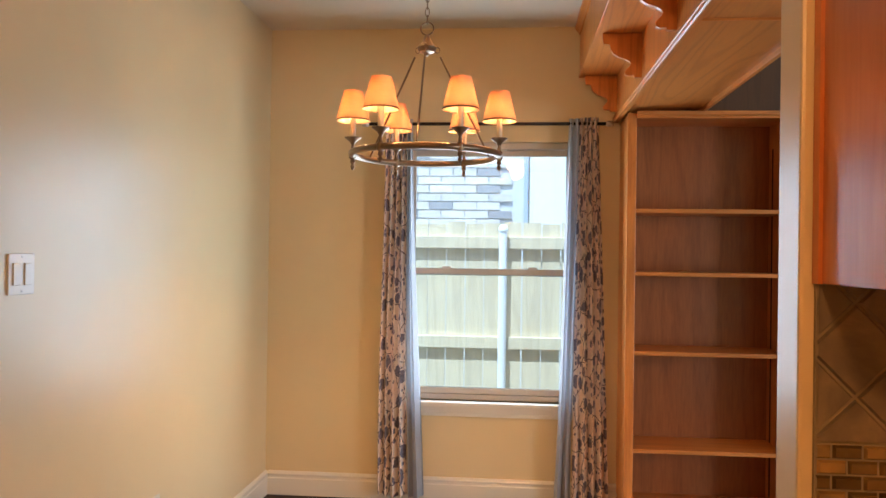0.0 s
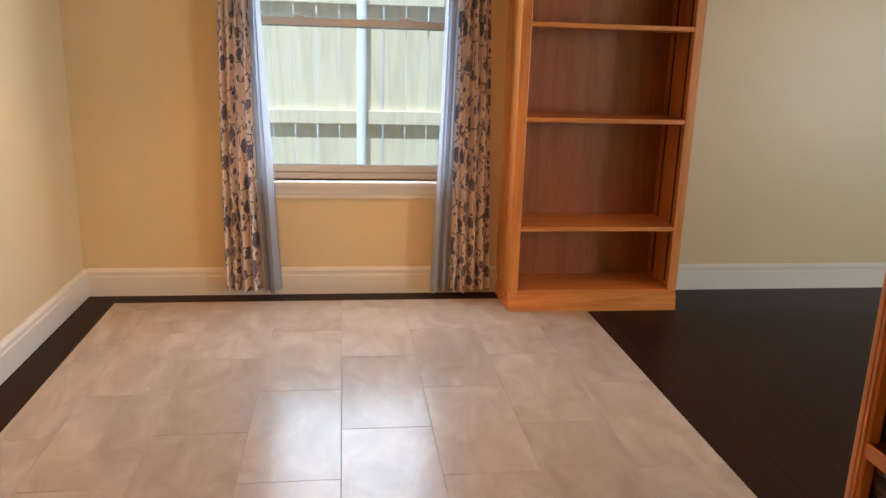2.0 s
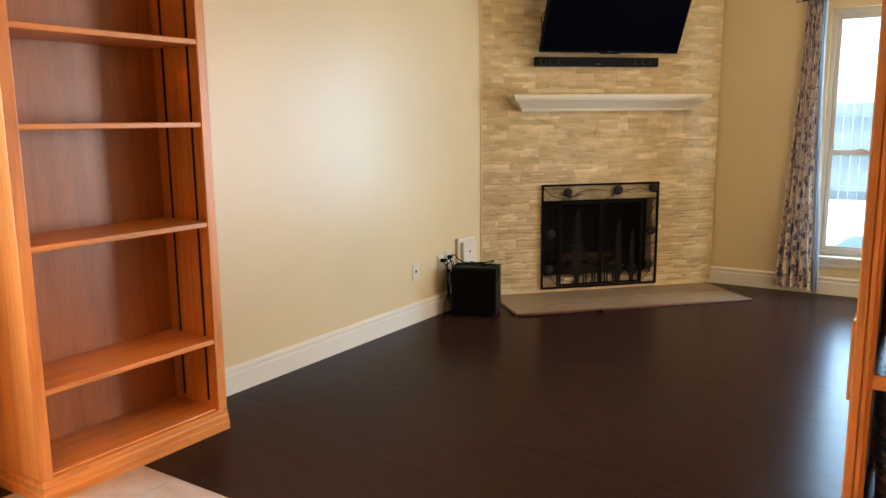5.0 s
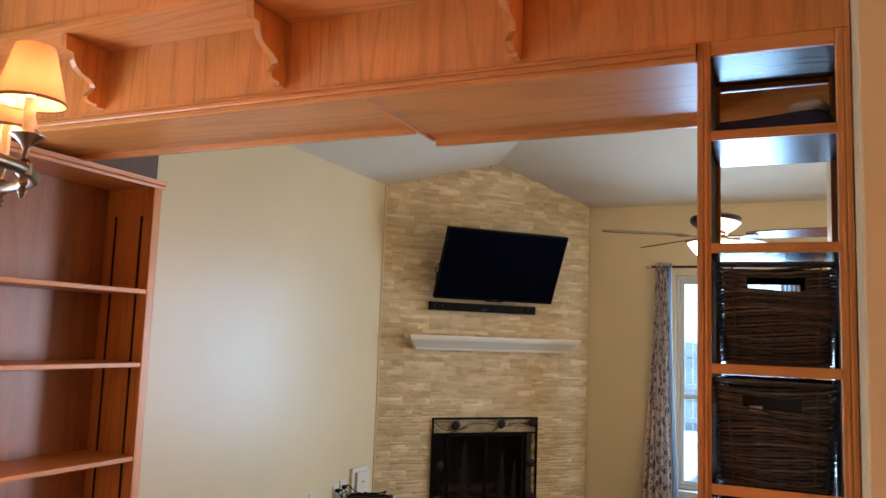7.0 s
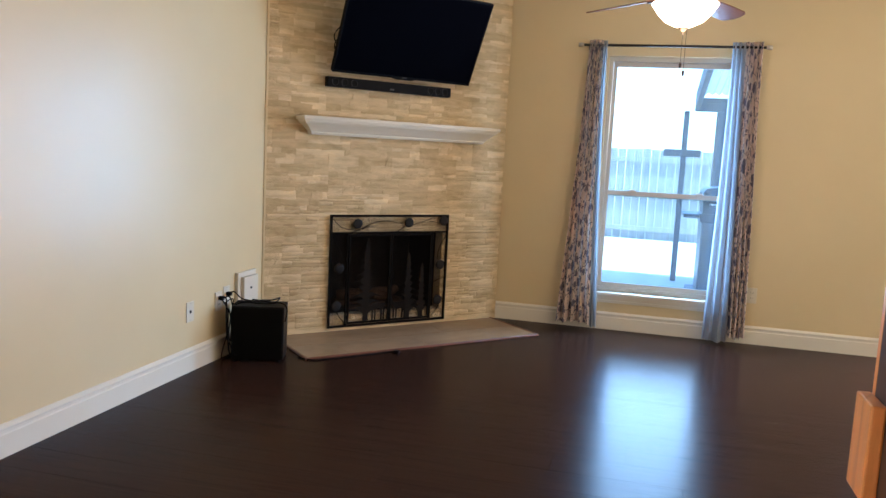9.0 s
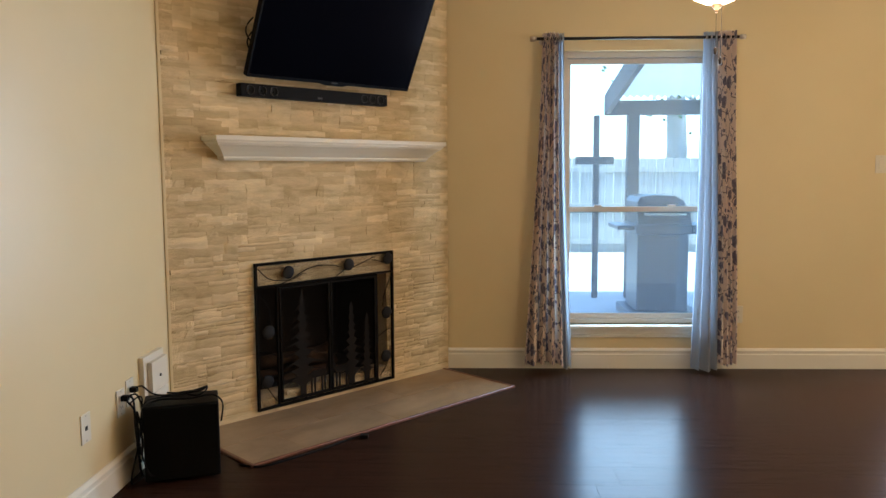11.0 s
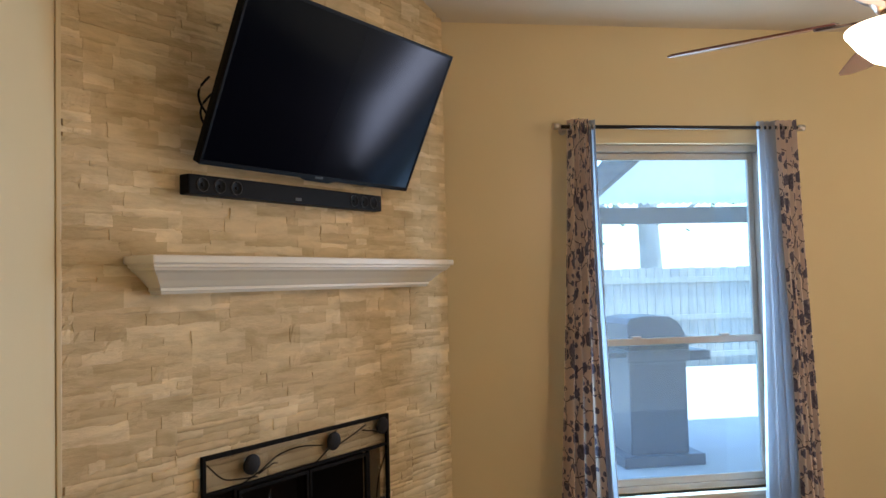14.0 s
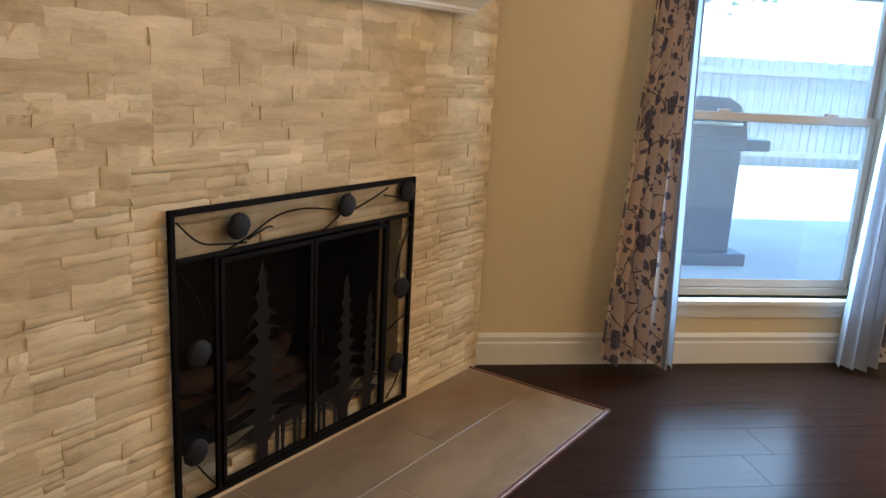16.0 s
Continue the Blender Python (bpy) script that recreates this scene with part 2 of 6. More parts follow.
SCREEN = mat("tv_screen_glass", (0.002, 0.0025, 0.005), 0.12, 0.0, 0.085)
shader(SCREEN).inputs["Specular Tint"].default_value = (0.45, 0.66, 1.0, 1)
GREY_PLASTIC = mat("grey_plastic", (0.05, 0.05, 0.05), 0.4)
WHITE_PLASTIC = mat("white_plastic", (0.66, 0.60, 0.49), 0.3)
VINYL = painted("almond_window_vinyl", (0.58, 0.54, 0.48), (0.53, 0.49, 0.435), 0.4, 50, 0.03)
NAVY_CLOTH = painted("navy_cloth", (0.016, 0.018, 0.062), (0.026, 0.027, 0.08), 0.9, 300, 0.4)
WHITE_CLOTH = painted("white_cloth", (0.7, 0.66, 0.6), (0.6, 0.56, 0.5), 0.9, 300, 0.4)
WICKER = painted("dark_wicker", (0.150, 0.095, 0.066), (0.058, 0.037, 0.026), 0.36, 90, 0.3)
def wicker_rows(m):
    """Each willow strand takes a tone of its own."""
    island = node(m, "ShaderNodeNewGeometry").outputs["Random Per Island"]
    tone = ramp(m, island, [(0.0, (0.45, 0.43, 0.42)), (0.5, (1.0, 1.0, 1.0)), (1.0, (1.7, 1.64, 1.55))])
    old = shader(m).inputs["Base Color"].links[0].from_socket
    link(m, mix(m, 1.0, old, tone, "MULTIPLY"), shader(m).inputs["Base Color"])


wicker_rows(WICKER)
CANDLE = mat("ivory_candle_sleeve", (0.70, 0.60, 0.42), 0.5)
LINING = mat("lavender_grey_sheer", (0.42, 0.43, 0.455), 0.8)
shader(LINING).inputs["Subsurface Weight"].default_value = 0.0
CONCRETE = painted("patio_concrete", (0.50, 0.485, 0.46), (0.42, 0.41, 0.39), 0.9, 40, 0.2)
GRASS = painted("lawn", (0.22, 0.22, 0.11), (0.30, 0.28, 0.15), 0.95, 30, 0.6)
ROOF_METAL = mat("corrugated_roof_sheet", (0.60, 0.60, 0.58), 0.5, 0.3)
POST_PAINT = painted("dark_patio_timber", (0.10, 0.08, 0.065), (0.07, 0.055, 0.045), 0.8, 60, 0.3)
BRICK = tile_material("pale_house_brick", (0.72, 0.66, 0.60), (0.60, 0.54, 0.49), (0.80, 0.74, 0.68), 0.9, 8)
brick_tones = ramp(BRICK, object_random(BRICK), [(0.0, (0.50, 0.52, 0.58)), (0.14, (0.60, 0.61, 0.65)), (0.2, (0.92, 0.90, 0.88)), (1.0, (1.08, 1.05, 1.02))])
link(BRICK, mix(BRICK, 1.0, shader(BRICK).inputs["Base Color"].links[0].from_socket, brick_tones, "MULTIPLY"), shader(BRICK).inputs["Base Color"])
WHITE_PIPE = mat("galvanised_post", (0.80, 0.82, 0.84), 0.4, 0.0)
BARK = painted("tree_bark", (0.46, 0.41, 0.36), (0.30, 0.26, 0.22), 0.95, 25, 0.9)
LEAF = painted("tree_leaf", (0.07, 0.12, 0.03), (0.11, 0.15, 0.05), 0.7, 20, 0.2)
DARK_DOOR = wood("dark_stained_casing", (0.06, 0.022, 0.014), (0.03, 0.011, 0.007), (14, 14, 1.1), 0.35)


def glass_material(name, tint):
    m = bpy.data.materials.new(name)
    m.use_nodes = True
    n = m.node_tree.nodes
    n.remove(n["Principled BSDF"])
    clear = node(m, "ShaderNodeBsdfTransparent", Color=(*tint, 1))
    gloss = node(m, "ShaderNodeBsdfGlossy", Roughness=0.0)
    facing = node(m, "ShaderNodeLayerWeight", Blend=0.5).outputs["Facing"]
    shine = math_node(m, "MULTIPLY_ADD", math_node(m, "POWER", facing, 3.0), 0.55)
    shine.node.inputs[2].default_value = 0.04
    both = node(m, "ShaderNodeMixShader")
    link(m, shine, both.inputs[0])
    link(m, clear.outputs[0], both.inputs[1])
    link(m, gloss.outputs[0], both.inputs[2])
    # Glare haze over the outdoor view, mixed in as a pale blue translucent layer.
    veil = node(m, "ShaderNodeBsdfTranslucent", Color=(0.78, 0.90, 1.0, 1))
    hazed = node(m, "ShaderNodeMixShader", Fac=0.07)
    link(m, both.outputs[0], hazed.inputs[1])
    link(m, veil.outputs[0], hazed.inputs[2])
    link(m, hazed.outputs[0], n["Material Output"].inputs["Surface"])
    return m


GLASS = glass_material("window_glass", (0.70, 0.86, 0.97))
# Patio window: the blue cast of daylight is put into the glass tint.
DAYLIGHT_BLUE_GLASS = glass_material("daylight_blue_window_glass", (0.66, 0.89, 0.99))


def glow(name, base, colour, strength, translucent=0.0):
    m = mat(name, base, 0.6)
    shader(m).inputs["Emission Color"].default_value = (*colour, 1)
    shader(m).inputs["Emission Strength"].default_value = strength
    return m


BULB = glow("lit_bulb", (1, 0.9, 0.7), (1.0, 0.72, 0.38), 16)
BOWL = glow("lit_alabaster_bowl", (0.9, 0.82, 0.7), (1.0, 0.80, 0.55), 0.9)


def shade_material():
    m = mat("amber_fabric_shade", (0.74, 0.47, 0.27), 0.8)
    n = m.node_tree.nodes
    trans = node(m, "ShaderNodeBsdfTranslucent", Color=(0.70, 0.425, 0.275, 1))
    both = node(m, "ShaderNodeMixShader", Fac=0.55)
    link(m, shader(m).outputs[0], both.inputs[1])
    link(m, trans.outputs[0], both.inputs[2])
    link(m, both.outputs[0], n["Material Output"].inputs["Surface"])
    weave = noise_tex(m, coords(m, (400, 400, 60)), 1.0, 2)
    bump(m, weave, 0.15, 0.001)
    return m


SHADE = shade_material()


def cloth_translucent(m, colour, fac):
    n = m.node_tree.nodes
    trans = node(m, "ShaderNodeBsdfTranslucent")
    if hasattr(colour, "is_linked"):
        link(m, colour, trans.inputs["Color"])
    else:
        trans.inputs["Color"].default_value = (*colour, 1)
    both = node(m, "ShaderNodeMixShader", Fac=fac)
    link(m, shader(m).outputs[0], both.inputs[1])
    link(m, trans.outputs[0], both.inputs[2])
    link(m, both.outputs[0], n["Material Output"].inputs["Surface"])


cloth_translucent(ROOF_METAL, (0.50, 0.54, 0.56), 0.25)
shader(ROOF_METAL).inputs["Metallic"].default_value = 0.0
cloth_translucent(LINING, (0.48, 0.53, 0.59), 0.34)


def floral_material():
    """Pink-beige cloth printed with blue-grey blossoms, leaves and thin stems, laid out in the cloth's own metres."""
    m = mat("floral_print_cloth", (0.6, 0.44, 0.36), 0.85)
    uv = coords(m, (1, 1, 1), "UV")
    wob = node(m, "ShaderNodeTexNoise", Scale=26.0, Detail=3.0)
    link(m, uv, wob.inputs["Vector"])
    push = node(m, "ShaderNodeVectorMath")
    push.operation = "SCALE"
    push.inputs[3].default_value = 0.030
    link(m, wob.outputs["Color"], push.inputs[0])
    add = node(m, "ShaderNodeVectorMath")
    add.operation = "ADD"
    link(m, uv, add.inputs[0])
    link(m, push.outputs[0], add.inputs[1])
    v = add.outputs[0]

    def spots(scale, lo, hi):
        vo = node(m, "ShaderNodeTexVoronoi", Scale=scale)
        vo.voronoi_dimensions = "2D"
        link(m, v, vo.inputs["Vector"])
        size = math_node(m, "MULTIPLY", math_node(m, "POWER", node_red(vo), 0.7), hi - lo)
        return math_node(m, "LESS_THAN", vo.outputs["Distance"], math_node(m, "ADD", size, lo))

    def node_red(vo):
        sep = node(m, "ShaderNodeSeparateColor")
        link(m, vo.outputs["Color"], sep.inputs[0])
        return sep.outputs[0]

    blossoms = spots(10.5, 0.02, 0.40)
    buds = spots(19.0, 0.0, 0.26)
    edge = node(m, "ShaderNodeTexVoronoi", Scale=7.0)
    edge.voronoi_dimensions, edge.feature = "2D", "DISTANCE_TO_EDGE"
    link(m, v, edge.inputs["Vector"])
    stems = math_node(m, "LESS_THAN", edge.outputs["Distance"], 0.020)
    petals = noise_tex(m, uv, 70, 4, 0.6)
    ink = ramp(m, petals, [(0.35, (0.10, 0.093, 0.135)), (0.62, (0.27, 0.24, 0.29))])
    stem_ink = (0.22, 0.16, 0.15)
    ground = ramp(m, noise_tex(m, uv, 4, 3), [(0.3, (0.84, 0.69, 0.59)), (0.7, (0.90, 0.76, 0.66))])
    c = mix(m, stems, ground, stem_ink)
    c = mix(m, buds, c, ink)
    c = mix(m, blossoms, c, ink)
    link(m, c, shader(m).inputs["Base Color"])
    bump(m, noise_tex(m, uv, 500, 2), 0.1, 0.001)
    cloth_translucent(m, c, 0.14)
    return m


FLORAL = floral_material()


# ---- mesh helpers ----
def box_bm(x0, x1, y0, y1, z0, z1, bm=None, bevel=0.0):
    own = bmesh.new() if bevel or bm is None else bm
    v = [own.verts.new((x, y, z)) for x in (x0, x1) for y in (y0, y1) for z in (z0, z1)]
    for f in ((0, 1, 3, 2), (4, 6, 7, 5), (0, 4, 5, 1), (2, 3, 7, 6), (0, 2, 6, 4), (1, 5, 7, 3)):
        own.faces.new([v[i] for i in f])
    if bevel:
        bmesh.ops.bevel(own, geom=own.edges[:], offset=bevel, segments=2, affect="EDGES", profile=0.6)
        if bm is not None:
            join(bm, own)
            return bm
    return own


def join(bm, other, m=None):
    """Add another bmesh to bm, moved by m."""
    if m is not None:
        other.transform(m)
    me = bpy.data.meshes.new("join")
    other.to_mesh(me)
    other.free()
    bm.from_mesh(me)
    bpy.data.meshes.remove(me)
    return bm


def lathe(profile, segments=24, bm=None, m=None, cap=True):
    """A turned shape about z from (radius, height) pairs."""
    own = bmesh.new()
    rings = []
    for r, z in profile:
        rings.append([own.verts.new((r * math.cos(2 * math.pi * i / segments), r * math.sin(2 * math.pi * i / segments), z)) for i in range(segments)])
    for a, b in zip(rings, rings[1:]):
        for i in range(segments):
            j = (i + 1) % segments
            own.faces.new((a[i], a[j], b[j], b[i]))
    if cap:
        for ring, (r, z) in ((rings[0], profile[0]), (rings[-1], profile[-1])):
            if r > 1e-5:
                own.faces.new(ring)
    bmesh.ops.remove_doubles(own, verts=own.verts[:], dist=1e-6)
    own.normal_update()
    for f in own.faces:
        f.smooth = True
    for e in own.edges:
        if len(e.link_faces) == 2 and e.calc_face_angle() > 0.6:
            e.smooth = False
    if bm is None:
        if m is not None:
            own.transform(m)
        return own
    return join(bm, own, m)


def tube(points, radius, segments=8, bm=None, closed=False):
    """A round bar along points."""
    bm = bm or bmesh.new()
    pts = [Vector(p) for p in points]
    n = len(pts)
    rings = []
    for i, p in enumerate(pts):
        a = pts[(i - 1) % n] if closed or i else p
        b = pts[(i + 1) % n] if closed or i < n - 1 else p
        t = (b - a).normalized()
        side = t.cross(Vector((0, 0, 1)) if abs(t.z) < 0.9 else Vector((1, 0, 0))).normalized()
        up = side.cross(t)
        r = radius(i / (n - 1)) if callable(radius) else radius
        rings.append([bm.verts.new(p + r * (side * math.cos(2 * math.pi * k / segments) + up * math.sin(2 * math.pi * k / segments))) for k in range(segments)])
    pairs = list(zip(rings, rings[1:])) + ([(rings[-1], rings[0])] if closed else [])
    for a, b in pairs:
        for k in range(segments):
            f = bm.faces.new((a[k], a[(k + 1) % segments], b[(k + 1) % segments], b[k]))
            f.smooth = True
    if not closed:
        bm.faces.new(rings[0][::-1])
        bm.faces.new(rings[-1])
    return bm


def prism(outline, depth, bm=None, m=None):
    """A plate: an outline in x and z, thickened along y from 0 to depth."""
    own = bmesh.new()
    front = [own.verts.new((x, 0, z)) for x, z in outline]
    back = [own.verts.new((x, depth, z)) for x, z in outline]
    n = len(outline)
    own.faces.new(front)
    own.faces.new(back[::-1])
    for i in range(n):
        own.faces.new((front[i], back[i], back[(i + 1) % n], front[(i + 1) % n]))
    if bm is None:
        if m is not None:
            own.transform(m)
        return own
    return join(bm, own, m)


def moulding(profile, p0, p1, out, bm=None):
    """A moulding swept from p0 to p1: profile pairs (how far out, height) from the wall."""
    bm = bm or bmesh.new()
    p0, p1, out = Vector(p0), Vector(p1), Vector(out)
    ends = [[bm.verts.new(p + out * o + Vector((0, 0, h))) for o, h in profile] for p in (p0, p1)]
    n = len(profile)
    for i in range(n):
        j = (i + 1) % n
        bm.faces.new((ends[0][i], ends[0][j], ends[1][j], ends[1][i]))
    bm.faces.new(ends[0][::-1])
    bm.faces.new(ends[1])
    return bm


def mesh_ob(name, bm, material, parent=None, label=""):
    bmesh.ops.recalc_face_normals(bm, faces=bm.faces[:])
    if parent is not None:
        base = parent
        while base.parent:
            base = base.parent
        bm.transform(base.matrix_basis.inverted())
    me = bpy.data.meshes.new(name)
    bm.to_mesh(me)
    bm.free()
    me.materials.append(material)
    ob = new(name, me)
    if parent is not None:
        ob.parent = parent
    if label:
        ob["label"] = label
    return ob


def part(name, bm, material, parent, label=""):
    return mesh_ob(name, bm, material, parent, label)


def thing(name, at, label, category, group="", kind=""):
    ob = new(name)
    ob.matrix_basis = at if isinstance(at, Matrix) else Matrix.Translation(at)
    ob.empty_display_size = 0.05
    return tagged(ob, label, category, group, kind)


def structure(name, bm, material, label=""):
    return tagged(mesh_ob(name, bm, material), label=label, category=name.split("_")[0], kind="structure")


# ---- walls, ceilings, floors ----
LX, BY, RX = -1.09, 5.06, 5.92
CEILZ, APEX, SLOPE = 2.70, 3.62, 0.42


def wall_with_opening(name, axis, at, thick, a0, a1, z1, w0, w1, wz0, wz1, label):
    bm = bmesh.new()
    for p0, p1, q0, q1 in ((a0, w0, 0, z1), (w1, a1, 0, z1), (w0, w1, 0, wz0), (w0, w1, wz1, z1)):
        if q1 - q0 < 0.001:
            continue
        if axis == "y":
            box_bm(p0, p1, at, at + thick, q0, q1, bm)
        else:
            box_bm(at, at + thick, p0, p1, q0, q1, bm)
    return structure(name, bm, WALL_PAINT, label)


DW = (-0.30, 0.69, 0.57, 2.05)
LW = (1.985, 2.965, 0.295, 2.09)
wall_with_opening("wall_north", "y", BY, 0.14, LX - 0.12, RX + 0.14, 2.72, *DW, "cream painted wall with a window beside the bookcase")
ED = (-0.96, 0.70, 0.015, 2.06)


def wall_east():
    bm = bmesh.new()
    for y0, y1, z0, z1 in ((-1.62, ED[0], 0, 2.72), (ED[0], ED[1], ED[3], 2.72), (ED[0], ED[1], -0.1, ED[2]), (ED[1], LW[0], 0, 2.72), (LW[0], LW[1], 0, LW[2]), (LW[0], LW[1], LW[3], 2.72), (LW[1], BY, 0, 2.72)):
        box_bm(RX, RX + 0.14, y0, y1, z0, z1, bm)
    structure("wall_east", bm, WALL_PAINT, "cream painted wall with a window and a glazed door")


wall_east()
structure("wall_south_living", box_bm(2.0, RX + 0.14, -1.74, -1.62, 0, 3.7), WALL_PAINT, "plain cream wall, assumed out of view")
structure("wall_south_kitchen", box_bm(LX - 0.12, 2.12, -2.62, -2.5, 0, 2.72), WALL_PAINT, "plain cream wall, assumed out of view")
wall_west = structure("wall_west", box_bm(LX - 0.12, LX, -2.5, BY, 0, CEILZ), WALL_PAINT, "cream painted semi-gloss dining wall")
structure("wall_partition", box_bm(0.745, 2.0, 1.86, 1.955, 0, CEILZ, None, 0.006), WALL_PAINT, "cream painted wall end between kitchen and divider")
# Unseen wall, its place chosen to lessen light bounced onto the east wall.
structure("wall_kitchen_east", box_bm(2.0, 2.12, -2.5, 1.955, 0, 3.7), WALL_PAINT, "plain cream wall, assumed out of view")
structure("wall_above_beam", box_bm(1.0, 1.1, 1.955, BY, 2.72, 3.8), WALL_PAINT, "plain cream wall, assumed out of view over the oak beam")
structure("wall_above_partition", box_bm(1.0, 2.0, 1.86, 1.955, 2.72, 3.8), WALL_PAINT, "plain cream wall, assumed out of view")
structure("ceiling_dining", box_bm(LX - 0.1, 1.05, -2.6, BY + 0.1, CEILZ, CEILZ + 0.08), CEILING_PAINT, "textured off-white flat ceiling")
structure("ceiling_kitchen", box_bm(1.05, 2.05, -2.6, 1.9, CEILZ, CEILZ + 0.08), CEILING_PAINT, "textured off-white flat ceiling")


def vault():
    bm = bmesh.new()
    r = (APEX - CEILZ) / SLOPE
    low = [(1.05, BY, CEILZ), (RX, BY, CEILZ), (RX, -1.6, CEILZ), (RX - r, BY - r, APEX), (RX - r, -1.6, APEX), (1.05, BY - r, APEX), (1.05, -1.6, APEX)]
    for dz in (0, 0.08):
        vs = [bm.verts.new((x, y, z + dz)) for x, y, z in low]
        for f in ((0, 1, 3, 5), (1, 2, 4, 3), (5, 3, 4, 6)):
            bm.faces.new([vs[i] for i in (f if dz else f[::-1])])
    return structure("ceiling_living", bm, CEILING_PAINT, "textured vaulted ceiling")


vault()
floor = structure("floor", box_bm(-1.3, 6.1, -2.7, 5.25, -0.2, -0.012), SUBFLOOR, "dark stained wood plank floor")

BASE = [(0, 0), (0.018, 0), (0.018, 0.095), (0.014, 0.100), (0.014, 0.112), (0.018, 0.116), (0.018, 0.122), (0.006, 0.136), (0, 0.136)]


def baseboard(p0, p1, out):
    structure("baseboard", moulding(BASE, p0, p1, out), TRIM_PAINT, "white moulded baseboard along the wall")


baseboard((LX, -2.4, 0), (LX, 2.50, 0), (1, 0, 0))
baseboard((LX, 2.64, 0), (LX, BY, 0), (1, 0, 0))
baseboard((LX + 0.018, BY, 0), (0.93, BY, 0), (0, -1, 0))
baseboard((1.765, BY, 0), (4.512, BY, 0), (0, -1, 0))
baseboard((RX, 0.79, 0), (RX, 3.725, 0), (-1, 0, 0))
baseboard((1.19, 1.955, 0), (2.12, 1.955, 0), (0, 1, 0))

# ---- windows ----


def window_unit(name, axis, at, o, rail, label):
    """A single-hung window in the opening o = (a0, a1, z0, z1) of a wall whose inner face is at `at`; out runs away from the room."""
    a0, a1, z0, z1 = o

    def bar(bm, p0, p1, q0, q1, d0, d1, bevel=0.003):
        if axis == "y":
            return box_bm(p0, p1, at + d0, at + d1, q0, q1, bm, bevel)
        return box_bm(at + d0, at + d1, p0, p1, q0, q1, bm, bevel)

    top = structure(name, bar(None, a0, a1, z1 - 0.035, z1, 0.05, 0.13), VINYL, label)
    for nm, p in (("jamb", (a0, a0 + 0.03)), ("jamb", (a1 - 0.03, a1))):
        part(nm, bar(None, *p, z0, z1 - 0.035, 0.05, 0.13), VINYL, top)
    part("bottom_frame", bar(None, a0 + 0.03, a1 - 0.03, z0, z0 + 0.03, 0.05, 0.13), VINYL, top)
    for nm, q0, q1, d0, d1 in (("upper_sash", rail - 0.02, z1 - 0.037, 0.095, 0.12), ("lower_sash", z0 + 0.032, rail + 0.02, 0.062, 0.09)):
        sash = bmesh.new()
        bar(sash, a0 + 0.032, a0 + 0.06, q0, q1, d0, d1)
        bar(sash, a1 - 0.06, a1 - 0.032, q0, q1, d0, d1)
        bar(sash, a0 + 0.06, a1 - 0.06, q0, q0 + 0.034, d0, d1)
        bar(sash, a0 + 0.06, a1 - 0.06, q1 - 0.034, q1, d0, d1)
        s = part(nm, sash, VINYL, top)
        pane = part("pane", bar(None, a0 + 0.058, a1 - 0.058, q0 + 0.032, q1 - 0.032, d0 + 0.010, d0 + 0.014, 0), GLASS if axis == "y" else DAYLIGHT_BLUE_GLASS, s, "clear window glass")
        pane.visible_shadow = False
    for k in (0.25, 0.75):
        a = a0 + (a1 - a0) * k
        part("sash_lock", bar(None, a - 0.025, a + 0.025, rail + 0.02, rail + 0.032, 0.058, 0.085), VINYL, top)
    stool = bar(None, a0 - 0.05, a1 + 0.05, z0 - 0.025, z0, -0.045, 0.05, 0.006)
    part("window_sill", stool, TRIM_PAINT, top, "white painted window sill")
    apron = bmesh.new()
    bar(apron, a0 - 0.03, a1 + 0.03, z0 - 0.062, z0 - 0.026, -0.022, 0.0, 0.004)
    bar(apron, a0 - 0.03, a1 + 0.03, z0 - 0.085, z0 - 0.063, -0.014, 0.0, 0.004)
    part("apron", apron, TRIM_PAINT, top)
    return top


window_unit("window_1", "y", BY, DW, 1.305, "almond single-hung window between floral curtains")
window_unit("window_2", "x", RX, LW, 1.06, "almond single-hung window overlooking the patio")


def patio_door():
    y0, y1, z0, z1 = ED
    bm = bmesh.new()
    box_bm(RX - 0.018, RX, y1, y1 + 0.085, 0, z1 + 0.085, bm, 0.004)
    box_bm(RX - 0.018, RX, y0 - 0.085, y0, 0, z1 + 0.085, bm, 0.004)
    box_bm(RX - 0.018, RX, y0, y1, z1, z1 + 0.085, bm, 0.004)
    top = structure("door_1", bm, TRIM_PAINT, "glazed sliding patio door in white casing")
    mid = (y0 + y1) / 2
    for a, b, d in ((y0, mid + 0.03, 0.05), (mid - 0.03, y1, 0.085)):
        fr = bmesh.new()
        for p0, p1, q0, q1 in ((a, a + 0.06, z0, z1), (b - 0.06, b, z0, z1), (a + 0.06, b - 0.06, z0, z0 + 0.08), (a + 0.06, b - 0.06, z1 - 0.06, z1)):
            box_bm(RX + d, RX + d + 0.03, p0, p1, q0, q1, fr, 0.003)
        leaf = part("sliding_panel", fr, VINYL, top)
        pane = part("pane", box_bm(RX + d + 0.012, RX + d + 0.017, a + 0.058, b - 0.058, z0 + 0.078, z1 - 0.058), GLASS, leaf, "clear door glass")
        pane.visible_shadow = False


patio_door()

# ---- doors and casings ----
structure("trim", box_bm(LX, LX + 0.02, 2.545, 2.63, 0, 2.115, None, 0.004), DARK_DOOR, "dark stained door casing beside the light switch")
structure("trim", box_bm(LX, LX + 0.012, 1.70, 2.543, 0, 2.10), DARK_DOOR, "dark stained door in the dining wall")

# ---- bookcase ----
CX0, CX1, CY, CTOP = 0.920, 1.748, 4.74, 2.155
SHELF_Z = (0.412, 0.918, 1.330, 1.658)


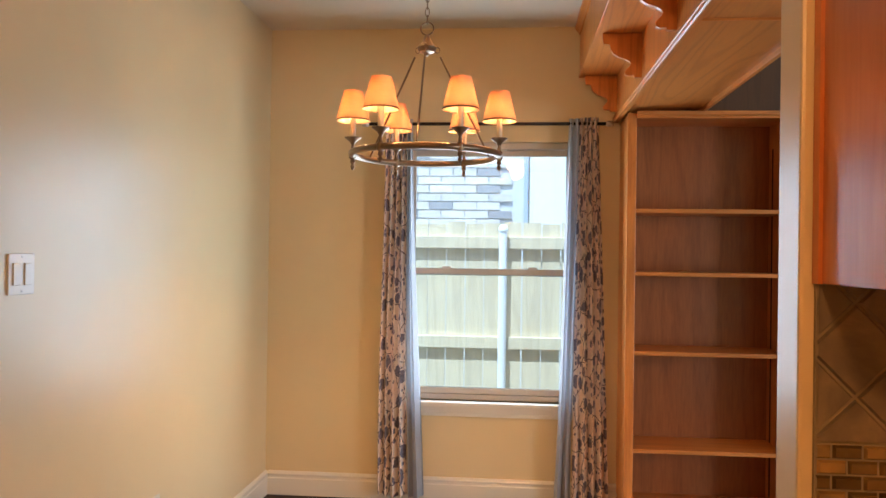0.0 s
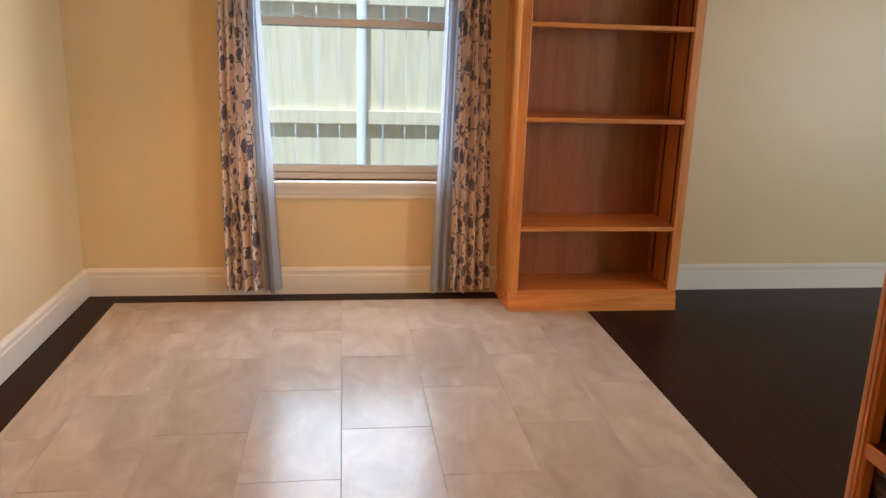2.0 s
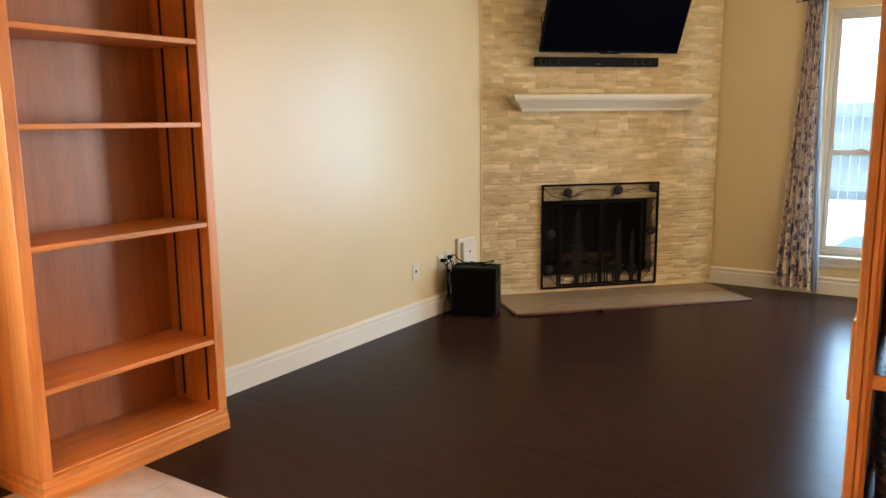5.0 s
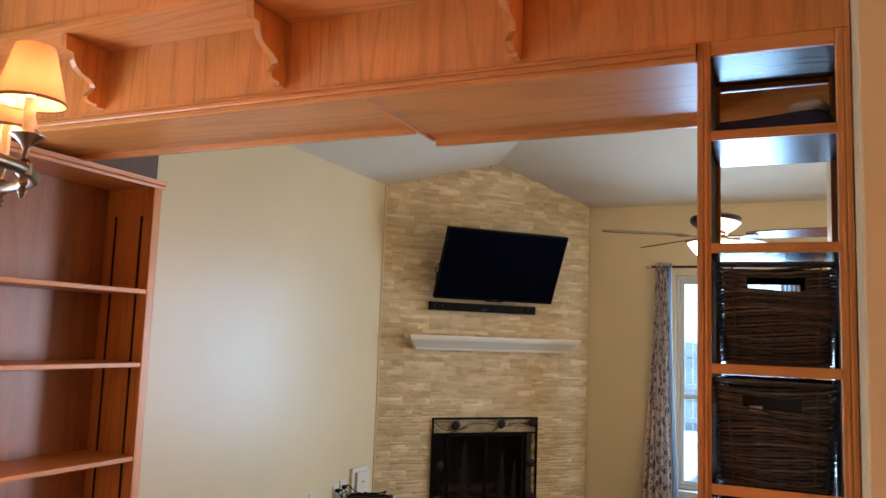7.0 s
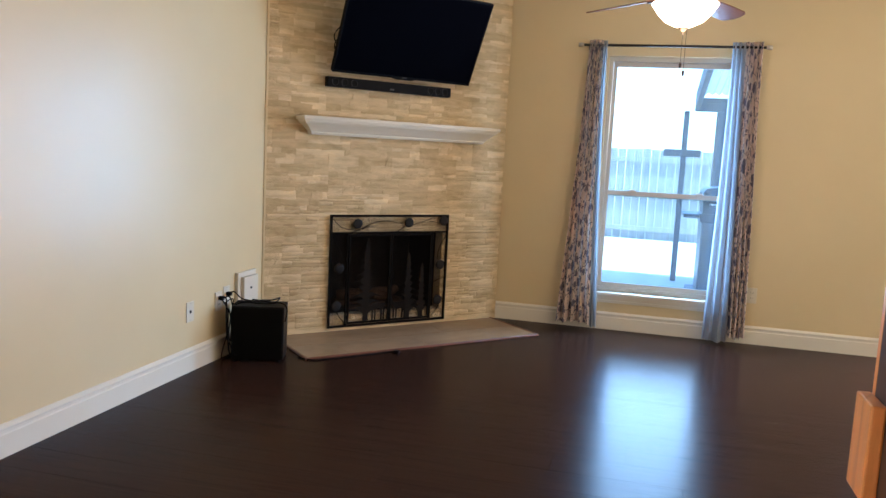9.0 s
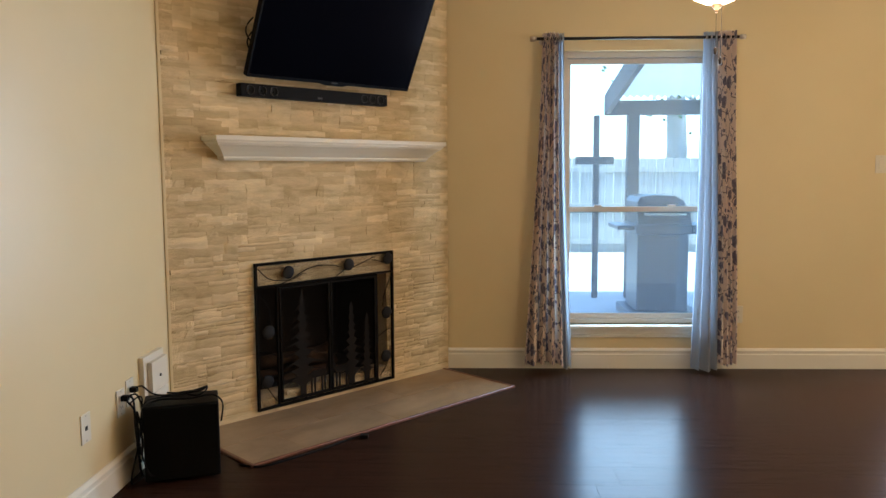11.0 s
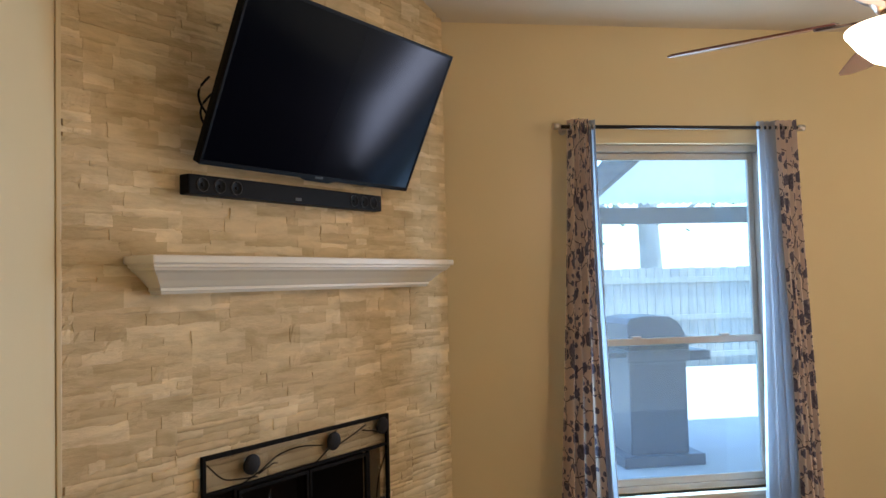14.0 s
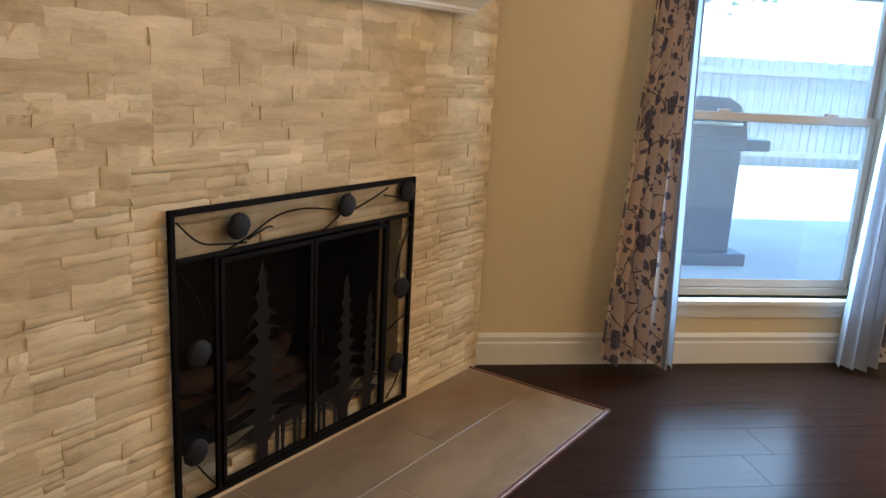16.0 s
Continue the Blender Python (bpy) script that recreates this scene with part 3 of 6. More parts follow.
def bookcase():
    t = thing("bookcase", (1.34, 4.9, 0), "tall empty oak bookcase with five open shelves", "bookcase")
    part("side_panel", box_bm(CX0, CX0 + 0.022, CY + 0.02, BY, 0.09, CTOP, None, 0.002), OAK_UP, t)
    part("side_panel", box_bm(CX1 - 0.022, CX1, CY + 0.02, BY, 0.09, CTOP, None, 0.002), OAK_UP, t)
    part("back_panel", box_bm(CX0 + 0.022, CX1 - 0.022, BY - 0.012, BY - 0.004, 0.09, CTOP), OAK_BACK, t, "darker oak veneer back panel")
    part("stile", box_bm(CX0 - 0.004, CX0 + 0.042, CY, CY + 0.02, 0.09, CTOP, None, 0.004), OAK_UP, t)
    part("stile", box_bm(CX1 - 0.042, CX1 + 0.004, CY, CY + 0.02, 0.09, CTOP, None, 0.004), OAK_UP, t)
    top = part("top_board", box_bm(CX0 + 0.022, CX1 - 0.022, CY + 0.02, BY - 0.012, CTOP - 0.022, CTOP, None, 0.002), OAK_X, t)
    part("top_moulding", moulding([(0, 0), (0.006, 0), (0.010, 0.012), (0.020, 0.018), (0.022, 0.036), (0, 0.036)], (CX0 + 0.04, CY, CTOP - 0.03), (CX1 + 0.010, CY, CTOP - 0.03), (0, -1, 0)), OAK_X, top)
    for z in SHELF_Z:
        part("shelf", box_bm(CX0 + 0.024, CX1 - 0.024, CY + 0.004, BY - 0.014, z - 0.022, z, None, 0.004), OAK_X, t)
    part("bottom_shelf", box_bm(CX0 + 0.022, CX1 - 0.022, CY + 0.02, BY - 0.012, 0.075, 0.097, None, 0.003), OAK_X, t)
    part("upper_panel", box_bm(1.312, CX1 - 0.004, CY + 0.03, BY - 0.004, CTOP + 0.001, 2.69), OAK_SHADED_RECESS, t, "boxed oak panel above the shelves, recess shade in its colour")
    plinth = part("plinth", box_bm(CX0 + 0.010, CX1 - 0.014, CY + 0.002, BY - 0.02, 0, 0.09), OAK_X, t)
    prof = [(0, 0), (0.016, 0), (0.016, 0.035), (0.011, 0.040), (0.011, 0.062), (0.006, 0.070), (0.006, 0.082), (0, 0.088)]
    mo = moulding(prof, (CX0 - 0.004, CY + 0.002, 0), (CX1 + 0.002, CY + 0.002, 0), (0, -1, 0))
    moulding(prof, (CX0 + 0.010, CY + 0.002, 0), (CX0 + 0.010, BY - 0.02, 0), (-1, 0, 0), mo)
    moulding(prof, (CX1 - 0.014, CY + 0.002, 0), (CX1 - 0.014, BY - 0.02, 0), (1, 0, 0), mo)
    part("base_moulding", mo, OAK_X, plinth)
    for y in (CY + 0.085, BY - 0.075):
        for x, sgn in ((CX1 - 0.022, -1), (CX0 + 0.022, 1)):
            lo, hi = sorted((x, x + sgn * 0.003))
            part("shelf_standard", box_bm(lo, hi, y - 0.006, y + 0.006, 0.12, 2.0), SUBFLOOR, t, "dark recessed shelf standard")


bookcase()

# ---- open divider unit with baskets ----
UX0, UX1, UY0, UY1, UTOP = 0.889, 1.185, 1.957, 2.275, 2.20
CELL_Z = (0.16, 0.421, 0.680, 0.938, 1.198, 1.458, 1.726, 1.985)


def divider():
    t = thing("divider_shelf", (1.04, 2.11, 0), "narrow open oak divider shelf holding wicker baskets", "shelf unit")
    for y0, y1 in ((UY0, UY0 + 0.02), (UY1 - 0.02, UY1)):
        part("side_panel", box_bm(UX0 + 0.018, UX1 - 0.018, y0, y1, 0.02, UTOP), OAK_SHADED_SIDE, t)
    for x0, x1 in ((UX0, UX0 + 0.018), (UX1 - 0.018, UX1)):
        for y0, y1 in ((UY0 - 0.0, UY0 + 0.030), (UY1 - 0.030, UY1)):
            st = part("stile", box_bm(x0, x1, y0, y1, 0.0, UTOP, None, 0.003), OAK_UP, t)
            if x0 == UX0:
                for k in (0.3, 0.6):
                    y = y0 + (y1 - y0) * k
                    part("bead", box_bm(x0 - 0.003, x0, y - 0.002, y + 0.004, 0.1, UTOP - 0.01), OAK_UP, st)
        part("top_rail", box_bm(x0, x1, UY0 + 0.030, UY1 - 0.030, UTOP - 0.034, UTOP, None, 0.003), OAK_Y, t)
    for z in CELL_Z:
        part("shelf", box_bm(UX0 + 0.002, UX1 - 0.002, UY0 + 0.021, UY1 - 0.021, z - 0.02, z, None, 0.003), OAK_SHADED_SHELF, t, "glossy oak shelf with the cell's shade in its colour")
        part("shelf_edge", box_bm(UX0 - 0.002, UX0 + 0.002, UY0 + 0.030, UY1 - 0.030, z - 0.021, z + 0.001), OAK_Y, t)
    part("side_block", box_bm(1.10, UX1, UY1, UY1 + 0.022, 0.82, 0.97, None, 0.004), OAK_UP, t)
    part("top_board", box_bm(UX0 + 0.018, UX1 - 0.018, UY0 + 0.02, UY1 - 0.02, UTOP - 0.02, UTOP), OAK_SHADED_SHELF, t)
    part("base_moulding", moulding([(0, 0), (0.02, 0), (0.02, 0.05), (0.008, 0.08), (0, 0.085)], (UX0 + 0.02, UY1, 0), (UX1 + 0.02, UY1, 0), (0, 1, 0)), OAK_X, t)


divider()


def basket_thing(full):
    """A square wicker basket, open on top, with a hand hole front and back."""
    t = thing("wicker_basket", (1.03, 2.116, 0.0), "dark brown woven wicker basket on a divider shelf", "basket", "baskets in the divider")
    hx, hy, h, rows = 0.118, 0.120, 0.218, 32
    count = 112
    bm = bmesh.new()

    def around(k, grow):
        s = (k % count) / count * 4
        side, f = int(s), (s - int(s)) * 2 - 1
        x, y = ((f, -1), (1, f), (-f, 1), (-1, -f))[side]
        n = max(abs(x), abs(y))
        r = 1 - 0.06 * (abs(x * y) ** 4)
        return Vector((x * hx * r + math.copysign(grow, x) * (abs(x) == n), y * hy * r + math.copysign(grow, y) * (abs(y) == n), 0)), x, y

    pitch = h / rows
    thick = [random.uniform(0.75, 1.05) for _ in range(rows)]
    sag = [0.0008 if row in (0, rows - 1) else 0.0045 for row in range(rows)]
    lean = [0.25 * row + random.uniform(-0.35, 0.35) for row in range(rows)]
    for row in range(rows):
        taper = 0.90 + 0.10 * row / (rows - 1)
        zc = pitch * (row + 0.5) + 0.004
        rings = []
        for k in range(count):
            wob = 0.0052 * math.sin(2 * math.pi * k / (count / 12) + math.pi * row) + random.uniform(-0.0006, 0.0006)
            ring = []
            for dz, bulge in ((-0.42, -0.008), (-0.26, 0.0), (0.0, 0.0026), (0.26, 0.0), (0.42, -0.008)):
                p, x, y = around(k, wob + bulge)
                ring.append(bm.verts.new((p.x * taper, p.y * taper, zc + dz * pitch * thick[row] + sag[row] * math.sin(2 * math.pi * 3 * k / count + lean[row]) + random.uniform(-0.0004, 0.0004))))
            rings.append((ring, x, y))
        for k in range(count):
            (a, x, y), (b, x2, y2) = rings[k], rings[(k + 1) % count]
            if 24 <= row <= 27 and abs(x) > 0.99 and abs(y) < 0.52 and abs(x2) > 0.99 and abs(y2) < 0.52:
                continue
            for i in (0, 1, 2, 3):
                f = bm.faces.new((a[i], b[i], b[i + 1], a[i + 1]))
                f.smooth = True
    bm.transform(Matrix.Translation((1.03, 2.116, 0)))
    tagged(part("woven_body", bm, WICKER, t), kind="stuff")
    corners = [(1.03 + sx * hx, 2.116 + sy * hy, h + 0.006) for sx, sy in ((-1, -1), (1, -1), (1, 1), (-1, 1))]
    ring = []
    for i in range(4):
        a, b = Vector(corners[i]), Vector(corners[(i + 1) % 4])
        ring += [a.lerp(b, f) for f in (0.04, 0.25, 0.5, 0.75, 0.96)]
    part("rim", tube(ring, 0.0042, 6, None, True), WICKER, t)
    # Added dark panels that keep window light from showing between the rows.
    blockers = bmesh.new()
    for side in (-1, 1):
        y0, y1 = sorted((side * hy * 0.87, side * hy * 0.9))
        box_bm(1.03 - hx * 0.87, 1.03 + hx * 0.87, 2.116 + y0, 2.116 + y1, 0.008, h * 0.97, blockers)
        x0, x1 = sorted((side * hx * 0.87, side * hx * 0.9))
        if full:
            panels = ((-0.9, 0.9, 0.008, h * 0.97),)
        else:
            panels = ((-0.9, 0.9, 0.008, h * 0.75), (-0.9, -0.5, h * 0.75, h * 0.97), (0.5, 0.9, h * 0.75, h * 0.97), (-0.5, 0.5, h * 0.885, h * 0.97))
        for f0, f1, z0, z1 in panels:
            box_bm(1.03 + x0, 1.03 + x1, 2.116 + f0 * hy, 2.116 + f1 * hy, z0, z1, blockers)
    part("light_block", blockers, SUBFLOOR, t, "dark panels added to block light through the weave")
    part("base", box_bm(1.03 - hx * 0.88, 1.03 + hx * 0.88, 2.116 - hy * 0.88, 2.116 + hy * 0.88, 0.0, 0.008), WICKER, t)
    stakes = bmesh.new()
    for sx in (-1, 1):
        for f in (-0.75, 0.75):
            tube([(1.03 + sx * hx * 0.9 * 0.985, 2.116 + f * hy * 0.9, 0.004), (1.03 + sx * hx * 0.985, 2.116 + f * hy, h)], 0.0025, 5, stakes)
    tagged(part("corner_stake", stakes, WICKER, t), kind="stuff")
    return t


basket_thing(False).matrix_basis = pose(1.025, 2.116, CELL_Z[5] + 0.001, 0, 0, 2)
basket = basket_thing(True)
basket.matrix_basis = pose(1.022, 2.116, CELL_Z[4] + 0.001, 0, 0, -3)
for i, (turn, dx) in enumerate(((1.5, -0.008), (4, 0.004), (-2, -0.006), (1, 0.0))):
    copy_thing(basket, pose(1.022 + dx, 2.116, CELL_Z[3 - i] + 0.001, 0, 0, turn))


def papers():
    t = thing("paper_stack", (0.918, 2.116, CELL_Z[4] + 0.14), "white folded papers standing in a wicker basket", "paper")
    for k, (a, b, top) in enumerate(((2.100, 2.168, 0.172), (2.112, 2.162, 0.176))):
        part("sheet", box_bm(0.9170 + 0.0035 * k, 0.9205 + 0.0035 * k, a, b, CELL_Z[4] + 0.156, CELL_Z[4] + top), WHITE_CLOTH, t)


papers()


def folded_cloth():
    bm = bmesh.new()
    nx, ny = 14, 14
    grid = []
    for i in range(nx + 1):
        row = []
        for j in range(ny + 1):
            x, y = i / nx, j / ny
            e = min(x, 1 - x, y, 1 - y)
            z = 0.045 * min(1, e * 9) ** 0.5 + 0.008 * math.sin(9 * x + 4 * y) * min(1, e * 6)
            row.append(bm.verts.new((UX0 + 0.03 + 0.22 * x, UY0 + 0.025 + 0.265 * y, CELL_Z[7] + 0.001 + z)))
        grid.append(row)
    for i in range(nx):
        for j in range(ny):
            f = bm.faces.new((grid[i][j], grid[i + 1][j], grid[i + 1][j + 1], grid[i][j + 1]))
            f.smooth = True
    ob = mesh_ob("folded_cloth", bm, NAVY_CLOTH)
    tagged(ob, "navy blue folded cloth on the divider's top shelf", "cloth")
    ball = bmesh.new()
    bmesh.ops.create_icosphere(ball, subdivisions=3, radius=0.045)
    for v in ball.verts:
        v.co *= 1 + 0.15 * noise.noise(v.co * 30)
        v.co.z *= 0.55
        v.co += Vector((UX0 + 0.12, UY0 + 0.08, CELL_Z[7] + 0.066))
    for f in ball.faces:
        f.smooth = True
    tagged(mesh_ob("crumpled_rag", ball, WHITE_CLOTH), "small crumpled white rag on the navy cloth", "cloth")


folded_cloth()

# ---- oak beam with its bracketed shelf ----
BX, BZ0, SHZ = 0.889, 2.20, 2.41
SHX = 0.685


def beam():
    t = thing("oak_beam", (1.0, 3.5, BZ0), "boxed oak beam with scalloped brackets spanning divider and bookcase", "beam")
    part("face_board", box_bm(BX, BX + 0.02, UY0 - 0.0, BY - 0.002, BZ0, SHZ, None, 0.002), OAK_UP, t)
    part("lower_bead", moulding([(0, 0), (0.006, -0.004), (0.012, 0.0), (0.012, 0.010), (0.007, 0.014), (0.011, 0.019), (0.011, 0.028), (0.005, 0.034), (0.005, 0.042), (-0.018, 0.042), (-0.018, 0.0)], (BX, UY1 + 0.002, BZ0 - 0.044), (BX, BY - 0.002, BZ0 - 0.044), (-1, 0, 0)), OAK_Y, t)
    soffit = part("soffit_board", box_bm(BX + 0.018, 1.285, 3.206, BY - 0.002, BZ0 - 0.020, BZ0 - 0.006), OAK_Y, t)
    part("soffit_board", box_bm(BX + 0.018, 1.43, UY1 + 0.002, 3.194, BZ0 - 0.026, BZ0 - 0.010), OAK_Y, t)
    part("rear_fascia", box_bm(1.285, 1.305, 3.206, BY - 0.002, BZ0 - 0.042, 2.70, None, 0.003), OAK_Y, t)
    part("rear_fascia", box_bm(1.43, 1.45, UY0, 3.194, BZ0 - 0.050, 2.70, None, 0.003), OAK_Y, t)
    part("end_block", box_bm(BX + 0.02, 1.428, 3.195, 3.205, BZ0 - 0.034, BZ0 - 0.004), OAK_X, soffit)
    part("upper_shelf", box_bm(SHX, BX + 0.02, UY0 + 0.0, BY - 0.002, SHZ, SHZ + 0.022, None, 0.004), OAK_Y, t)
    part("upper_board", box_bm(SHX + 0.006, SHX + 0.024, UY0, BY - 0.002, SHZ + 0.022, CEILZ - 0.002), OAK_UP, t)
    part("crown", moulding([(0, 0), (0.006, 0), (0.012, 0.014), (0.026, 0.030), (0.030, 0.045), (0, 0.045)], (SHX + 0.006, UY0, CEILZ - 0.047), (SHX + 0.006, BY - 0.002, CEILZ - 0.047), (-1, 0, 0)), OAK_Y, t)
    h, d = SHZ - BZ0 - 0.012, BX - SHX - 0.03
    ogee = ((1.0, 1.0), (1.0, 0.90), (0.97, 0.76), (0.82, 0.75), (0.79, 0.64), (0.72, 0.54), (0.58, 0.46), (0.40, 0.41), (0.31, 0.36), (0.28, 0.31), (0.31, 0.25), (0.38, 0.19), (0.43, 0.13), (0.42, 0.07), (0.34, 0.04), (0.21, 0.045), (0.20, 0.0))
    pts = [(0, 0), (0, h)] + [(-d * a, h * b) for a, b in ogee]
    for y in (2.705, 3.435, 4.165, 4.985):
        part("bracket", prism(pts, 0.022, None, Matrix.Translation((BX, y, BZ0 + 0.008))), OAK_UP, t, "scalloped oak bracket")


beam()

# ---- fireplace corner ----
U, N = Vector((0.7244, -0.6893, 0)), Vector((-0.6893, -0.7244, 0))
FP = Matrix(((U.x, N.x, 0, 4.497), (U.y, N.y, 0, BY), (0, 0, 1, 0), (0, 0, 0, 1)))
FLEN = 1.937
OPEN_S, OPEN_Z = (0.492, 1.40), (0.115, 0.70)


def fp(bm):
    bm.transform(FP)
    return bm


def peak(s):
    """Height of the vault over the fireplace wall at s."""
    return CEILZ + SLOPE * 0.69 * min(s, FLEN - s)


def chimney():
    bm = bmesh.new()
    for s0, s1, z0, z1 in ((0, OPEN_S[0], 0, 2.74), (OPEN_S[1], FLEN, 0, 2.74), (OPEN_S[0], OPEN_S[1], 0, OPEN_Z[0]), (OPEN_S[0], OPEN_S[1], OPEN_Z[1], 2.74)):
        box_bm(s0, s1, -0.09, -0.002, z0, z1, bm)
    prism([(0, 2.74), (FLEN, 2.74), (FLEN / 2 + 0.02, 3.05), (FLEN / 2 - 0.02, 3.05)], 0.088, bm, Matrix.Translation((0, -0.09, 0)))
    wall = structure("wall_fireplace", fp(bm), MORTAR, "corner fireplace wall faced in split travertine stone")
    bm = bmesh.new()
    s0, s1 = OPEN_S
    z0, z1 = OPEN_Z
    box_bm(s0 - 0.02, s0, -0.50, -0.09, z0, z1, bm)
    box_bm(s1, s1 + 0.02, -0.50, -0.09, z0, z1, bm)
    box_bm(s0, s1, -0.52, -0.50, z0, z1, bm)
    box_bm(s0, s1, -0.50, -0.09, z0 - 0.02, z0, bm)
    box_bm(s0, s1, -0.50, -0.09, z1, z1 + 0.02, bm)
    part("firebox", fp(bm), SOOT, wall, "soot-black firebox")
    part("bottom_strip", fp(box_bm(0.06, FLEN, -0.002, 0.010, 0.0, 0.045, None, 0.003)), STONE, wall)
    part("corner_bead", fp(box_bm(-0.006, 0.010, -0.002, 0.012, 0.0, 2.70, None, 0.003)), WALL_PAINT, wall)
    return wall


chimney_wall = chimney()


def gas_logs():
    t = thing("gas_log_set", FP @ Matrix.Translation((0.97, -0.3, 0.05)), "brown ceramic gas logs in the firebox", "log set")
    for i, (s, d, z, turn, ln, r) in enumerate(((0.97, -0.36, 0.11, 4, 0.56, 0.05), (0.95, -0.22, 0.10, -6, 0.48, 0.042), (0.90, -0.28, 0.20, 22, 0.42, 0.038), (1.08, -0.30, 0.21, -28, 0.34, 0.034))):
        pts = []
        for k in range(9):
            f = k / 8 - 0.5
            pts.append((s + ln * f * math.cos(radians(turn)), d + ln * f * math.sin(radians(turn)), z + 0.012 * math.sin(7 * f + i)))
        part("log", fp(tube(pts, lambda a, r=r: r * (1 + 0.12 * math.sin(11 * a)), 10)), LOG, t)
    gr = bmesh.new()
    for k in range(5):
        s = 0.72 + 0.125 * k
        tube([(s, -0.42, 0.055), (s, -0.16, 0.055), (s, -0.15, 0.10)], 0.008, 6, gr)
    part("grate", fp(gr), IRON, t)


gas_logs()


def hearth():
    top = structure("hearth", fp(box_bm(0.090, 1.882, 0.012, 0.608, -0.012, 0.0076)), HEARTH_GROUT, "brown tiled hearth edged in stained wood")
    prof = [(0, -0.01), (0.016, -0.01), (0.016, 0.008), (0.012, 0.012), (0.003, 0.013), (0, 0.010)]
    for nm, p0, p1, out in (("edging", (0.075, 0.608, 0), (1.898, 0.608, 0), (0, 1, 0)), ("edging", (1.882, 0.012, 0), (1.882, 0.624, 0), (1, 0, 0)), ("edging", (0.090, 0.012, 0), (0.090, 0.624, 0), (-1, 0, 0))):
        part(nm, fp(moulding(prof, p0, p1, out)), TRANSITION, top, "stained wood edging strip")
    return top


hearth_top = hearth()


def mantel():
    t = thing("mantel_shelf", FP @ Matrix.Translation((0.96, 0, 1.38)), "white crown-moulded mantel shelf on the stone wall", "mantel")
    # profile pairs: how far out, height
    prof = [(0, 0), (0.052, 0), (0.056, 0.008), (0.060, 0.010), (0.060, 0.020), (0.066, 0.024), (0.082, 0.042), (0.108, 0.066), (0.122, 0.074), (0.126, 0.082), (0.132, 0.084), (0.132, 0.094)]
    bm = bmesh.new()
    s0, s1, z = 0.217, 1.765, 1.381
    rows = []
    for o, h in prof:
        k = 0.132 - o
        rows.append([bm.verts.new(p) for p in ((s0 + k, 0, z + h), (s0 + k, o + 0.014, z + h), (s1 - k, o + 0.014, z + h), (s1 - k, 0, z + h))])
    for a, b in zip(rows, rows[1:]):
        for i in range(3):
            bm.faces.new((a[i], a[i + 1], b[i + 1], b[i]))
    bm.faces.new(rows[0])
    part("crown_moulding", fp(bm), TRIM_PAINT, t)
    part("top_board", fp(box_bm(s0 - 0.012, s1 + 0.012, 0.0, 0.160, z + 0.094, z + 0.120, None, 0.005)), TRIM_PAINT, t)


mantel()


def smooth(pts):
    """A smooth line through the points."""
    fine = []
    v = [Vector(p) for p in pts]
    for i in range(len(v) - 1):
        p0, p1, p2, p3 = v[max(i - 1, 0)], v[i], v[i + 1], v[min(i + 2, len(v) - 1)]
        for k in range(6):
            f = k / 6
            fine.append(0.5 * ((2 * p1) + (p2 - p0) * f + (2 * p0 - 5 * p1 + 4 * p2 - p3) * f * f + (3 * p1 - p0 - 3 * p2 + p3) * f ** 3))
    return fine + [v[-1]]


